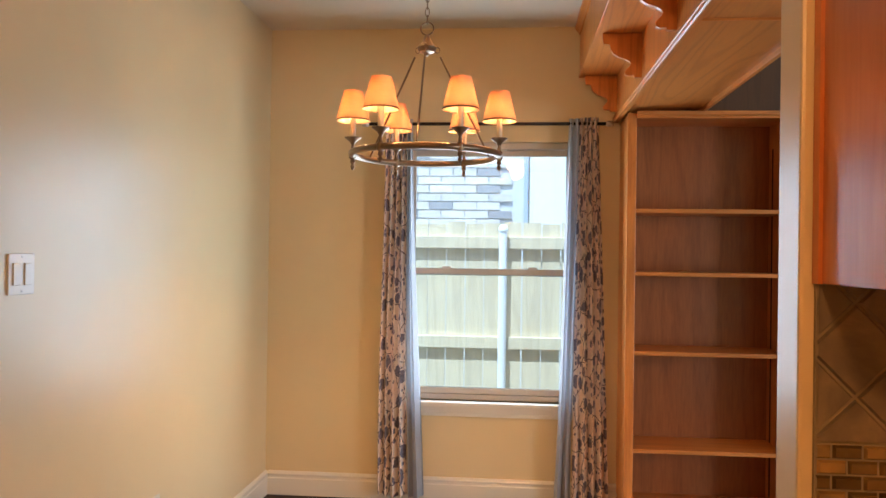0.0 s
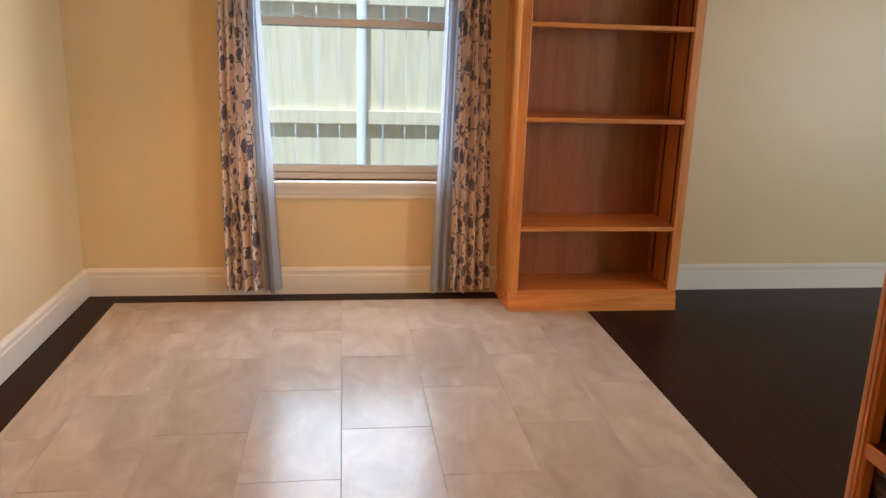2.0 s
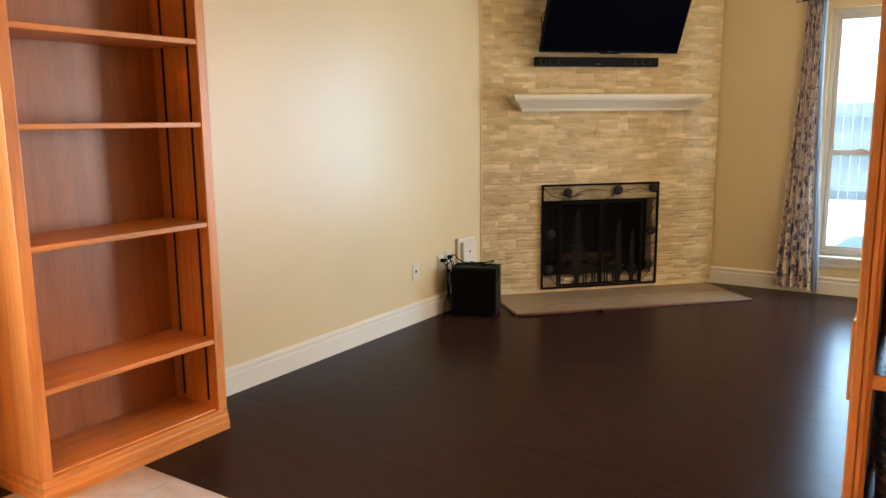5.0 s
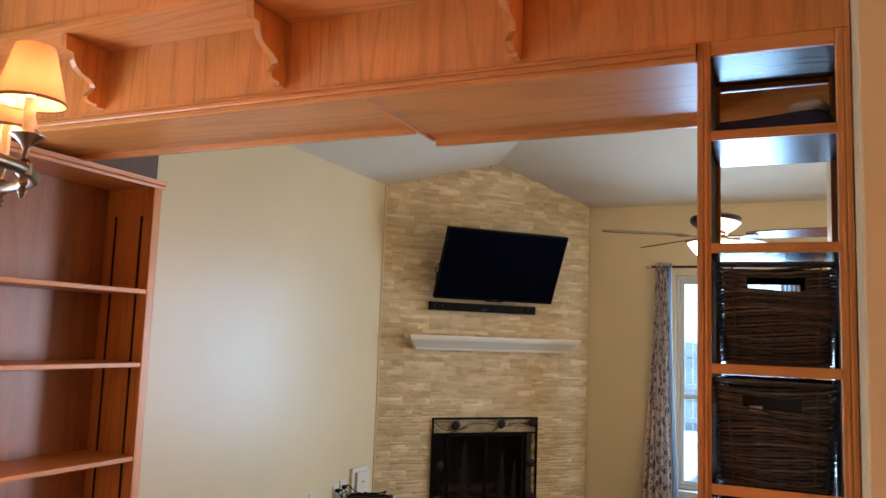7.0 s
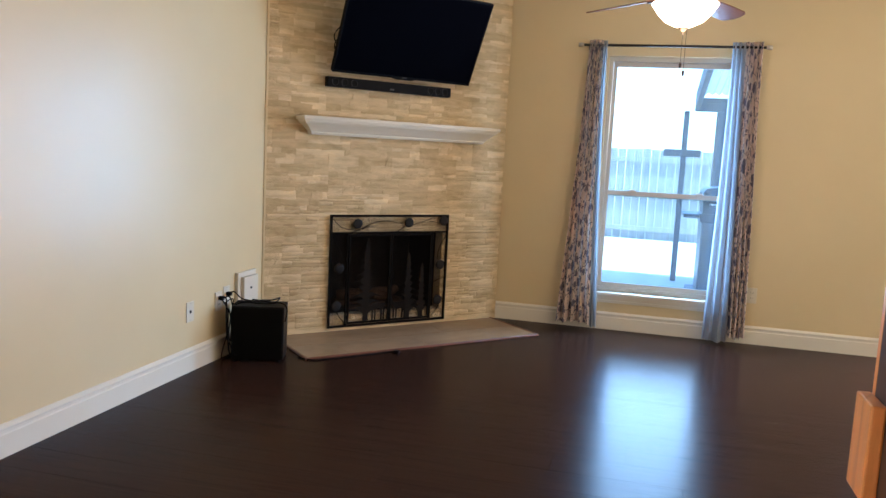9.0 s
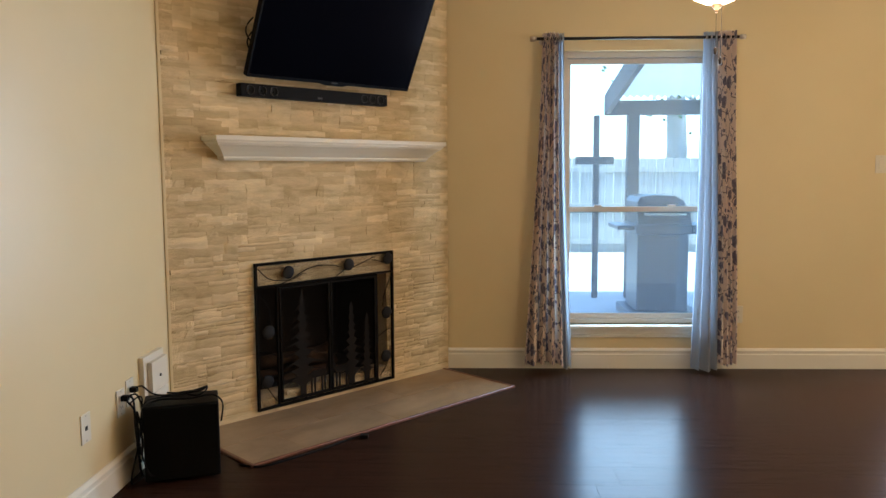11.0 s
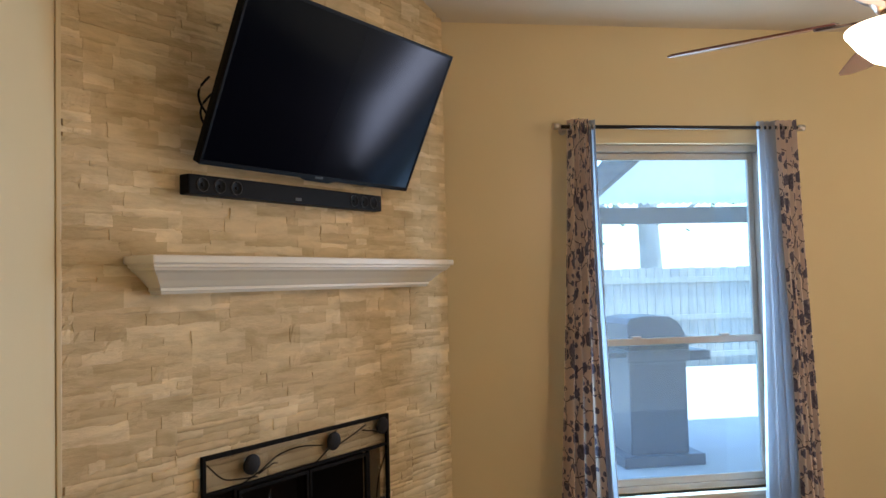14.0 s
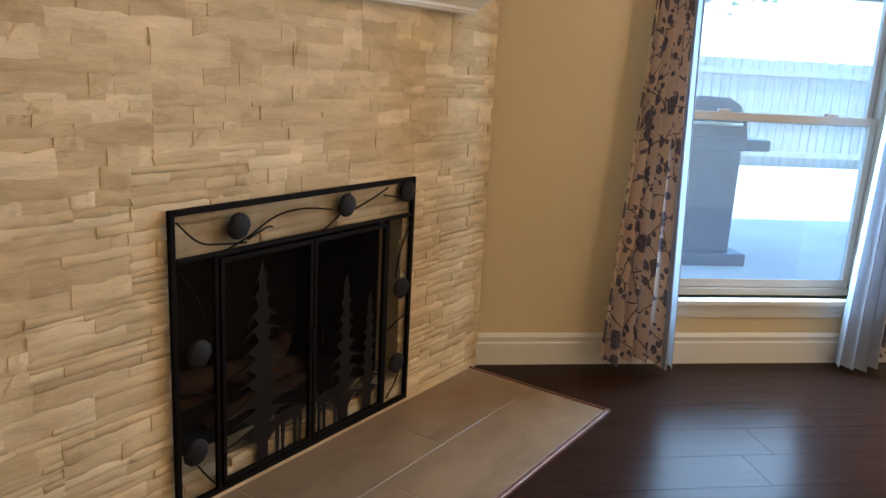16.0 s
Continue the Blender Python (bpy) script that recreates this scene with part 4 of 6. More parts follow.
def fire_screen():
    t = thing("fireplace_screen", FP @ Matrix.Translation((0.97, 0.03, 0.013)), "black iron fireplace screen with pine tree and pine cone cut-outs", "fireplace screen")
    s0, s1, z0, z1, d = 0.471, 1.440, 0.032, 0.838, 0.016

    def bar(bm, a, b, c, e, d0=d, d1=d + 0.014):
        return box_bm(a, b, d0, d1, c, e, bm, 0.0025)

    outer = bmesh.new()
    bar(outer, s0, s0 + 0.016, z0, z1)
    bar(outer, s1 - 0.016, s1, z0, z1)
    bar(outer, s0 + 0.016, s1 - 0.016, z1 - 0.016, z1)
    bar(outer, s0 + 0.016, s1 - 0.016, z0, z0 + 0.016)
    part("outer_frame", fp(outer), IRON, t)
    zt = z1 - 0.135
    part("upper_bar", fp(bar(None, s0 + 0.016, s1 - 0.016, zt, zt + 0.012)), IRON, t)
    for a in (s0 + 0.130, s1 - 0.142):
        part("post", fp(bar(None, a, a + 0.012, z0 + 0.016, zt)), IRON, t)
    m0, m1 = s0 + 0.146, s1 - 0.146
    mid = (m0 + m1) / 2
    for a, b, grip in ((m0, mid - 0.002, mid - 0.02), (mid + 0.002, m1, mid + 0.02)):
        fr = bmesh.new()
        for q in ((a, a + 0.013, z0 + 0.022, zt - 0.006), (b - 0.013, b, z0 + 0.022, zt - 0.006), (a + 0.013, b - 0.013, z0 + 0.022, z0 + 0.036), (a + 0.013, b - 0.013, zt - 0.020, zt - 0.006)):
            bar(fr, *q, d + 0.004, d + 0.018)
        door = part("screen_door", fp(fr), IRON, t)
        part("grip", fp(tube([(grip, d + 0.018, 0.36), (grip, d + 0.034, 0.37), (grip, d + 0.034, 0.43), (grip, d + 0.018, 0.44)], 0.003, 6)), IRON, door)
    # woven wire behind the bars
    wires = bmesh.new()
    w, h, step, half = s1 - s0 - 0.02, z1 - z0 - 0.02, 0.0085, 0.00055
    for sgn in (1, -1):
        c = -h if sgn > 0 else 0.0
        end = w if sgn > 0 else w + h
        while c < end:
            # line x = c + sgn * z
            if sgn > 0:
                za, zb = max(0.0, -c), min(h, w - c)
                ends = ((c + za, za), (c + zb, zb))
            else:
                za, zb = max(0.0, c - w), min(h, c)
                ends = ((c - za, za), (c - zb, zb))
            if zb > za + 0.004:
                dd = d - 0.001 * (sgn > 0)
                (xa, a), (xb, b) = ends
                wires.faces.new([wires.verts.new(p) for p in ((s0 + 0.01 + xa - half, dd, z0 + 0.01 + a), (s0 + 0.01 + xa + half, dd, z0 + 0.01 + a), (s0 + 0.01 + xb + half, dd, z0 + 0.01 + b), (s0 + 0.01 + xb - half, dd, z0 + 0.01 + b))])
            c += step
    tagged(part("wire_mesh", fp(wires), WIRE, t, "fine woven black wire mesh"), kind="stuff")

    def twig(pts, r=0.0027):
        part("branch", fp(tube(smooth([(a, d + 0.012 + 0.006 * (i % 2), b) for i, (a, b) in enumerate(pts)]), r, 6)), IRON, t)

    def cone(a, b, r=0.038):
        bm = bmesh.new()
        bmesh.ops.create_icosphere(bm, subdivisions=3, radius=1.0)
        for v in bm.verts:
            scale = 1 + 0.07 * math.sin(9 * v.co.x + 5 * v.co.z) * math.sin(10 * v.co.z)
            v.co = Vector((a + v.co.x * r * scale, d + 0.018 + v.co.y * 0.014, b + v.co.z * r * 0.94 * scale))
        part("pine_cone", fp(bm), CONE_IRON, t)

    zb = zt + 0.06
    twig([(s0 + 0.02, z1 - 0.03), (s0 + 0.08, zb - 0.012), (s0 + 0.16, zb - 0.03), (s0 + 0.23, zb - 0.035)])
    twig([(s0 + 0.16, zt + 0.01), (s0 + 0.24, zb - 0.02), (s0 + 0.34, zb + 0.02), (s0 + 0.44, zb + 0.03), (s0 + 0.56, zb + 0.012)])
    twig([(s0 + 0.52, zt + 0.01), (s0 + 0.60, zb + 0.002), (s0 + 0.64, z1 - 0.02)])
    twig([(s0 + 0.62, zb - 0.01), (s0 + 0.72, zb + 0.02), (s0 + 0.82, z1 - 0.025)])
    twig([(s0 + 0.80, zb + 0.03), (s0 + 0.88, zb + 0.012), (s1 - 0.02, zb - 0.012)])
    twig([(s0 + 0.24, zb - 0.03), (s0 + 0.30, zb - 0.005), (s0 + 0.33, zb - 0.01)], 0.0025)
    for a, b in ((s0 + 0.205, zb + 0.012), (s0 + 0.62, zb + 0.018), (s1 - 0.05, zb + 0.03)):
        cone(a, b)
    for a, sgn in ((s0 + 0.07, 1), (s1 - 0.07, -1)):
        twig([(a - 0.05 * sgn, zt - 0.02), (a + 0.01 * sgn, zt - 0.12), (a + 0.02 * sgn, 0.50)])
        twig([(a - 0.055 * sgn, 0.36), (a, 0.35), (a + 0.055 * sgn, 0.32)])
        twig([(a - 0.04 * sgn, 0.20), (a + 0.01 * sgn, 0.12), (a + 0.05 * sgn, 0.07)])
        for b in (0.46, 0.19):
            cone(a + random.uniform(-0.015, 0.015), b, 0.039)

    def pine(a, foot, top, wide, tiers):
        pts = []
        for i in range(tiers):
            f = i / tiers
            zz = top - (top - foot) * 0.94 * f
            r = wide * (0.10 + 0.90 * (i + 1) / tiers)
            pts.append((0.010 + 0.10 * wide * f, zz - 0.012))
            tip = zz - (top - foot) / tiers * random.uniform(0.75, 1.05)
            pts.append((r * random.uniform(0.78, 1.08), tip))
            pts.append((r * random.uniform(0.40, 0.58), tip + (top - foot) / tiers * 0.24))
        left = [(-x * random.uniform(0.85, 1.1), z) for x, z in pts]
        outline = [(0.0, top + 0.02)] + pts + [(0.02, foot + 0.01), (0.02, z0 + 0.03), (-0.02, z0 + 0.03), (-0.02, foot + 0.01)] + left[::-1]
        part("pine_tree", fp(prism([(a + x, z) for x, z in outline], 0.003, None, Matrix.Translation((0, d + 0.004, 0)))), PINE_IRON, t, "cut-out pine tree silhouette")

    pine(s0 + 0.295, 0.11, 0.645, 0.165, 10)
    pine(s0 + 0.640, 0.10, 0.545, 0.120, 9)
    pine(s0 + 0.755, 0.10, 0.46, 0.085, 8)
    for a, flip in ((s0 + 0.40, 1), (s0 + 0.575, -1)):
        bm = bmesh.new()
        prism([(a - 0.055, 0.150), (a + 0.05, 0.155), (a + 0.052, 0.185), (a + 0.035, 0.195), (a - 0.04, 0.192), (a - 0.06, 0.180)], 0.003, bm, Matrix.Translation((0, d + 0.004, 0)))
        for lx in (-0.048, -0.026, 0.024, 0.044):
            prism([(a + lx - 0.005, 0.06), (a + lx + 0.005, 0.06), (a + lx + 0.007, 0.155), (a + lx - 0.007, 0.155)], 0.003, bm, Matrix.Translation((0, d + 0.004, 0)))
        prism([(a + flip * 0.045, 0.175), (a + flip * 0.066, 0.23), (a + flip * 0.085, 0.228), (a + flip * 0.062, 0.17)] if flip > 0 else [(a - 0.062, 0.17), (a - 0.085, 0.228), (a - 0.066, 0.23), (a - 0.045, 0.175)], 0.003, bm, Matrix.Translation((0, d + 0.004, 0)))
        part("deer_cut_out", fp(bm), PINE_IRON, t)


fire_screen()


def television():
    at = Matrix.Translation((5.029, 4.23, 2.075)) @ FP.to_3x3().to_4x4() @ pose(0, 0, 0, -26)
    t = thing("television", at, "black flat television tilted forward on a wall bracket", "television")

    def put(nm, bm, m, label="", parent=None):
        bm.transform(at)
        return part(nm, bm, m, parent or t, label)

    w, h = 0.545, 0.305
    body = put("housing", box_bm(-w, w, -0.035, -0.002, -h, h, None, 0.006), BLACK_PLASTIC)
    bez = bmesh.new()
    for a in ((-w, w, h - 0.011, h), (-w, w, -h, -h + 0.016), (-w, -w + 0.010, -h + 0.016, h - 0.011), (w - 0.010, w, -h + 0.016, h - 0.011)):
        box_bm(a[0], a[1], -0.002, 0.004, a[2], a[3], bez, 0.0015)
    put("bezel", bez, BLACK_PLASTIC)
    put("screen", box_bm(-w + 0.010, w - 0.010, -0.002, 0.0015, -h + 0.016, h - 0.011), SCREEN, "dark glossy blank screen")
    put("badge", box_bm(-0.02, 0.02, 0.004, 0.0055, -h + 0.004, -h + 0.012), GREY_PLASTIC)
    lip = [(-0.10, 0), (0.10, 0), (0.06, -0.010), (-0.06, -0.010)]
    put("sensor_lip", prism(lip, 0.012, None, Matrix.Translation((0.0, -0.012, -h))), BLACK_PLASTIC)
    arm = bmesh.new()
    bmesh.ops.create_cube(arm, size=1.0, matrix=FP @ Matrix.Translation((0.92, 0.022, 2.06)) @ Matrix.Diagonal((0.42, 0.02, 0.24, 1)))
    for z in (1.98, 2.14):
        bmesh.ops.create_cube(arm, size=1.0, matrix=FP @ Matrix.Translation((0.92, 0.085, z)) @ Matrix.Diagonal((0.05, 0.12, 0.03, 1)))
    part("wall_bracket", arm, IRON, t)
    cables = bmesh.new()
    for k, (za, zb) in enumerate(((2.10, 1.96), (2.04, 1.90))):
        pts = [FP @ Vector((0.47 - 0.045 * math.sin(math.pi * i / 8), 0.09 + 0.01 * k, za + (zb - za) * i / 8)) for i in range(9)]
        tube(pts, 0.004, 6, cables)
    part("cable", cables, BLACK_PLASTIC, t)


television()


def soundbar():
    t = thing("soundbar", FP @ Matrix.Translation((0.76, 0.04, 1.72)), "long black soundbar mounted below the television", "soundbar")
    s0, s1, z0, z1 = 0.397, 1.371, 1.705, 1.772
    part("housing", fp(box_bm(s0, s1, 0.022, 0.072, z0, z1, None, 0.006)), BLACK_PLASTIC, t)
    part("wall_bracket", fp(box_bm(s0 + 0.2, s1 - 0.2, 0.008, 0.022, z0 + 0.01, z1 - 0.015)), IRON, t)
    for s in (s0 + 0.055, s0 + 0.125, s0 + 0.195, s1 - 0.055, s1 - 0.115, s1 - 0.175):
        m = FP @ Matrix.Translation((s, 0.072, (z0 + z1) / 2)) @ pose(0, 0, 0, -90)
        d = part("driver", lathe([(0.022, 0.0), (0.023, 0.003), (0.020, 0.003), (0.016, 0.0005), (0.006, 0.0005), (0.005, 0.003), (0.0, 0.004)], 20, None, m), BLACK_VINYL, t)
        part("driver_ring", lathe([(0.0235, 0.0), (0.0235, 0.0035), (0.0225, 0.0035), (0.0225, 0.0)], 20, None, m, False), GREY_PLASTIC, d)
    part("badge", fp(box_bm((s0 + s1) / 2 - 0.015, (s0 + s1) / 2 + 0.015, 0.072, 0.074, z0 + 0.012, z0 + 0.022)), GREY_PLASTIC, t)


soundbar()


def subwoofer():
    at = pose(3.985, 4.815, 0.0, 0, 0, 19)
    t = thing("subwoofer", at, "black box subwoofer on the floor with cables", "speaker")

    def put(nm, bm, m, label="", parent=None):
        bm.transform(at)
        return part(nm, bm, m, parent or t, label)

    put("cabinet", box_bm(-0.01, 0.185, -0.155, 0.155, 0.012, 0.335, None, 0.008), BLACK_VINYL)
    put("grille", box_bm(-0.024, -0.0095, -0.150, 0.150, 0.016, 0.331, None, 0.005), SPEAKER_CLOTH, "black cloth grille")
    for x in (0.03, 0.155):
        for y in (-0.12, 0.12):
            put("foot", lathe([(0.0, 0.0), (0.016, 0.0), (0.014, 0.013), (0.0, 0.013)], 12, None, Matrix.Translation((x, y, 0))), BLACK_PLASTIC)


subwoofer()


def cable(name, pts, r, label, material=BLACK_PLASTIC):
    return tagged(mesh_ob(name, tube(smooth(pts), r, 6), material), label, "cable", "loose cables")


cable("power_cable", [(3.995, 5.045, 0.365), (3.98, 5.00, 0.375), (3.96, 4.97, 0.30), (3.93, 4.98, 0.18), (3.90, 5.00, 0.06), (3.92, 5.01, 0.006), (4.00, 5.00, 0.006), (4.14, 4.98, 0.05)], 0.004, "black power cable drooping from the wall outlet")
cable("audio_cable", [(3.995, 5.045, 0.33), (4.0, 4.99, 0.36), (3.97, 4.985, 0.24), (3.985, 4.985, 0.15), (3.96, 4.985, 0.12), (3.94, 4.98, 0.18), (3.98, 4.975, 0.33), (4.06, 4.93, 0.342), (4.12, 4.84, 0.341), (4.16, 4.76, 0.36), (4.10, 4.78, 0.341), (4.14, 4.88, 0.341)], 0.0035, "black cable looped over the subwoofer")
cable("speaker_lead", [(4.15, 4.62, 0.004), (4.13, 4.52, 0.004), (4.20, 4.43, 0.004), (4.36, 4.28, 0.004), (4.50, 4.17, 0.004), (4.53, 4.12, 0.006)], 0.005, "black speaker lead lying on the floor")
cable("power_cable", [(3.95, 5.03, 0.375), (3.93, 4.995, 0.37), (3.905, 4.98, 0.26), (3.915, 4.975, 0.13), (3.955, 4.98, 0.10), (3.975, 4.985, 0.20), (3.95, 4.99, 0.31), (3.93, 4.985, 0.22), (3.94, 4.98, 0.06), (4.0, 4.985, 0.006)], 0.0045, "black power cable looped below the wall outlet")
cable("audio_cable", [(4.035, 5.04, 0.385), (4.03, 5.0, 0.40), (4.05, 4.96, 0.36), (4.09, 4.90, 0.343), (4.14, 4.87, 0.342), (4.17, 4.82, 0.343), (4.16, 4.76, 0.365), (4.11, 4.77, 0.36), (4.13, 4.85, 0.342), (4.13, 4.93, 0.342)], 0.004, "black cable coiled on the subwoofer")
cable("power_cable", [(3.945, 5.03, 0.36), (3.92, 4.98, 0.31), (3.885, 4.955, 0.19), (3.895, 4.93, 0.07), (3.95, 4.915, 0.04), (3.965, 4.93, 0.13), (3.925, 4.955, 0.23), (3.945, 4.96, 0.32), (4.00, 4.92, 0.348), (4.04, 4.80, 0.343), (4.07, 4.71, 0.352), (4.045, 4.655, 0.325), (4.02, 4.655, 0.25)], 0.004, "black power cable trailing over the subwoofer")
for px, pz in ((3.945, 0.372), (4.035, 0.384)):
    tagged(mesh_ob("cable_plug", box_bm(px - 0.014, px + 0.014, BY - 0.038, BY - 0.009, pz - 0.012, pz + 0.012, None, 0.004), BLACK_PLASTIC), "black plug pushed into the wall outlet", "plug")
plug = box_bm(4.505, 4.545, 4.085, 4.125, 0.0, 0.018, None, 0.004)
tagged(mesh_ob("cable_plug", plug, BLACK_PLASTIC), "small black plug lying on the floor", "plug")


def plate(name, at, w, h, label, category, holes, material=WHITE_PLASTIC):
    """A wall plate facing local -y at the pose `at`, with sockets, rockers or a jack."""
    t = thing(name, at, label, category)

    def put(nm, bm, m, lab="", parent=None):
        bm.transform(at)
        return part(nm, bm, m, parent or t, lab)

    put("cover", box_bm(-w / 2, w / 2, -0.006, 0.0, -h / 2, h / 2, None, 0.002), material)
    for kind, x, z in holes:
        if kind == "socket":
            face = put("socket", box_bm(x - 0.017, x + 0.017, -0.008, -0.006, z - 0.014, z + 0.014, None, 0.0008), material)
            for sx in (-0.007, 0.007):
                put("slot", box_bm(x + sx - 0.0012, x + sx + 0.0012, -0.0086, -0.008, z - 0.003, z + 0.006), SUBFLOOR, "", face)
        elif kind == "rocker":
            put("rocker", box_bm(x - 0.016, x + 0.016, -0.010, -0.006, z - 0.032, z + 0.032, None, 0.002), material)
        else:
            put("jack", box_bm(x - 0.008, x + 0.008, -0.008, -0.006, z - 0.008, z + 0.008), SUBFLOOR)
    for z in (-h * 0.42, h * 0.42):
        put("screw", lathe([(0.003, 0), (0.003, 0.0015), (0, 0.002)], 8, None, Matrix.Translation((0, -0.006, z)) @ pose(0, 0, 0, 90)), NICKEL)
    return t


SOCKETS = (("socket", 0, 0.02), ("socket", 0, -0.02))
plate("light_switch", pose(LX, 2.780, 1.335, 0, 0, 90), 0.118, 0.118, "cream double rocker light switch on the dining wall", "light switch", (("rocker", -0.026, 0), ("rocker", 0.026, 0)))
plate("wall_outlet", pose(LX, 3.652, 0.365, 0, 0, 90), 0.072, 0.115, "white duplex wall outlet above the baseboard", "outlet", SOCKETS)
plate("wall_outlet", pose(3.645, BY, 0.343, 0, 0, 0), 0.072, 0.115, "white cable wall plate above the baseboard", "outlet", (("jack", 0, 0),))
plate("wall_outlet", pose(3.945, BY, 0.352, 0, 0, 0), 0.072, 0.115, "white wall outlet with black plugs in it", "outlet", SOCKETS)
plate("wall_outlet", pose(4.035, BY, 0.372, 0, 0, 0), 0.072, 0.115, "white data wall plate with a black plug in it", "outlet", (("jack", 0, 0.012),))
plate("light_switch", pose(RX, 0.91, 1.352, 0, 0, -90), 0.072, 0.115, "white light switch beside the door", "light switch", (("rocker", 0, 0),))
plate("wall_outlet", pose(RX, 1.80, 0.365, 0, 0, -90), 0.072, 0.115, "white wall outlet behind the curtain", "outlet", SOCKETS)


def cable_box():
    t = thing("media_panel", (4.25, BY, 0.39), "white recessed media plate on the wall above the subwoofer", "wall plate")
    part("frame_plate", box_bm(4.14, 4.365, BY - 0.024, BY, 0.265, 0.495, None, 0.003), WHITE_PLASTIC, t)
    part("cover", box_bm(4.175, 4.355, BY - 0.048, BY - 0.024, 0.28, 0.465, None, 0.004), WHITE_PLASTIC, t)
    part("knob", lathe([(0.007, 0), (0.007, 0.005), (0.004, 0.007), (0, 0.007)], 16, None, Matrix.Translation((4.26, BY - 0.048, 0.39)) @ pose(0, 0, 0, 90)), GREY_PLASTIC, t)
    part("cord_slot", box_bm(4.19, 4.34, BY - 0.052, BY - 0.048, 0.30, 0.325), WHITE_PLASTIC, t)


cable_box()


# ---- curtains ----
def curtain_bm(axis, at, out, top, bottom, z0, z1, folds, amp, seed):
    """A hanging cloth: top and bottom are its spans along the wall; it waves by amp about `at`, with UVs in the cloth's metres."""
    rng = random.Random(seed)
    bm = bmesh.new()
    uv = bm.loops.layers.uv.new("cloth")
    cols, rows = folds * 10, 30
    ph = [rng.uniform(-0.7, 0.7) for _ in range(folds + 1)]
    grid = []
    for r in range(rows + 1):
        f = r / rows
        z = z1 + (z0 - z1) * f
        ease = f ** 1.2
        a0 = top[0] + (bottom[0] - top[0]) * ease + 0.006 * math.sin(5 * f + seed)
        a1 = top[1] + (bottom[1] - top[1]) * ease + 0.006 * math.sin(4 * f + 2 * seed)
        line = []
        for c in range(cols + 1):
            u = c / cols
            k = min(int(u * folds), folds - 1)
            w = ph[k] + (ph[k + 1] - ph[k]) * (u * folds - k)
            wave = math.sin(2 * math.pi * folds * u + w * (0.3 + f))
            sharp = math.copysign(abs(wave) ** 0.75, wave)
            d = at - out * (amp * (0.75 + 0.5 * f) * sharp + 0.007 * math.sin(3 * f + 6 * u + seed))
            a = a0 + (a1 - a0) * u + 0.008 * math.sin(2 * math.pi * folds * u * 2 + w) * (0.4 + 0.6 * f)
            zz = z + (0.006 * math.sin(7 * u + seed) if r == rows else 0)
            line.append(bm.verts.new((a, d, zz) if axis == "y" else (d, a, zz)))
        grid.append(line)
    run = [0.0]
    for a, b in zip(grid[rows // 2], grid[rows // 2][1:]):
        run.append(run[-1] + (b.co - a.co).length)
    for r in range(rows):
        for c in range(cols):
            fa = bm.faces.new((grid[r][c], grid[r][c + 1], grid[r + 1][c + 1], grid[r + 1][c]))
            fa.smooth = True
            for lp, (rr, cc) in zip(fa.loops, ((r, c), (r, c + 1), (r + 1, c + 1), (r + 1, c))):
                lp[uv].uv = (seed * 1.7 + run[cc], z1 + (z0 - z1) * rr / rows)
    return bm


def hang(name, axis, at, out, top, bottom, z0, z1, folds, amp, seed, material, label, ring_z):
    t = thing(name, (((top[0] + top[1]) / 2, at, z0) if axis == "y" else (at, (top[0] + top[1]) / 2, z0)), label, "curtain", "window curtains")
    part("cloth", curtain_bm(axis, at, out, top, bottom, z0, z1, folds, amp, seed), material, t)
    for k in range(folds):
        a = top[0] + (top[1] - top[0]) * (k + 0.5) / folds
        m = (Matrix.Translation((a, at, ring_z)) @ pose(0, 0, 0, 0, 90, 0)) if axis == "y" else (Matrix.Translation((at, a, ring_z)) @ pose(0, 0, 0, 90, 0, 0))
        bm = bmesh.new()
        ring = [m @ Vector((0.0165 * math.cos(2 * math.pi * i / 14), 0.0165 * math.sin(2 * math.pi * i / 14), 0)) for i in range(14)]
        part("grommet", tube(ring, 0.0035, 5, bm, True), NICKEL, t)


def rod(name, axis, at, wall, a0, a1, z, label):
    t = thing(name, ((a0 + a1) / 2, at, z) if axis == "y" else (at, (a0 + a1) / 2, z), label, "curtain rod")
    p = (lambda a: Vector((a, at, z))) if axis == "y" else (lambda a: Vector((at, a, z)))
    part("pole", tube([p(a0), p(a1)], 0.0095, 12), ROD_METAL, t)
    for a, s in ((a0, -1), (a1, 1)):
        part("finial", tube([p(a), p(a + s * 0.006), p(a + s * 0.007), p(a + s * 0.04)], lambda f: 0.0125 if f < 0.5 else 0.016, 14), NICKEL, t, "brushed nickel end cap")
        q = p(a - s * 0.045)
        w = Vector((q.x, wall, z)) if axis == "y" else Vector((wall, q.y, z))
        bm = tube([q, w], 0.006, 8)
        tube([w, w + (q - w).normalized() * 0.006], 0.02, 12, bm)
        part("bracket", bm, NICKEL, t)


FL = "pink-beige curtain printed with blue-grey flowers, hanging to the floor"
SH = "lavender-grey sheer curtain beside the window"
rod("curtain_rod", "y", 4.975, BY, -0.49, 0.83, 2.138, "dark metal curtain rod over the dining window")
hang("floral_curtain", "y", 4.975, 1, (-0.40, -0.275), (-0.415, -0.245), 0.045, 2.172, 4, 0.030, 1, FLORAL, FL, 2.138)
hang("sheer_curtain", "y", 4.972, 1, (-0.275, -0.235), (-0.245, -0.155), 0.040, 2.165, 2, 0.026, 2, LINING, SH, 2.138)
hang("floral_curtain", "y", 4.975, 1, (0.69, 0.79), (0.665, 0.87), 0.035, 2.172, 4, 0.032, 3, FLORAL, FL, 2.138)
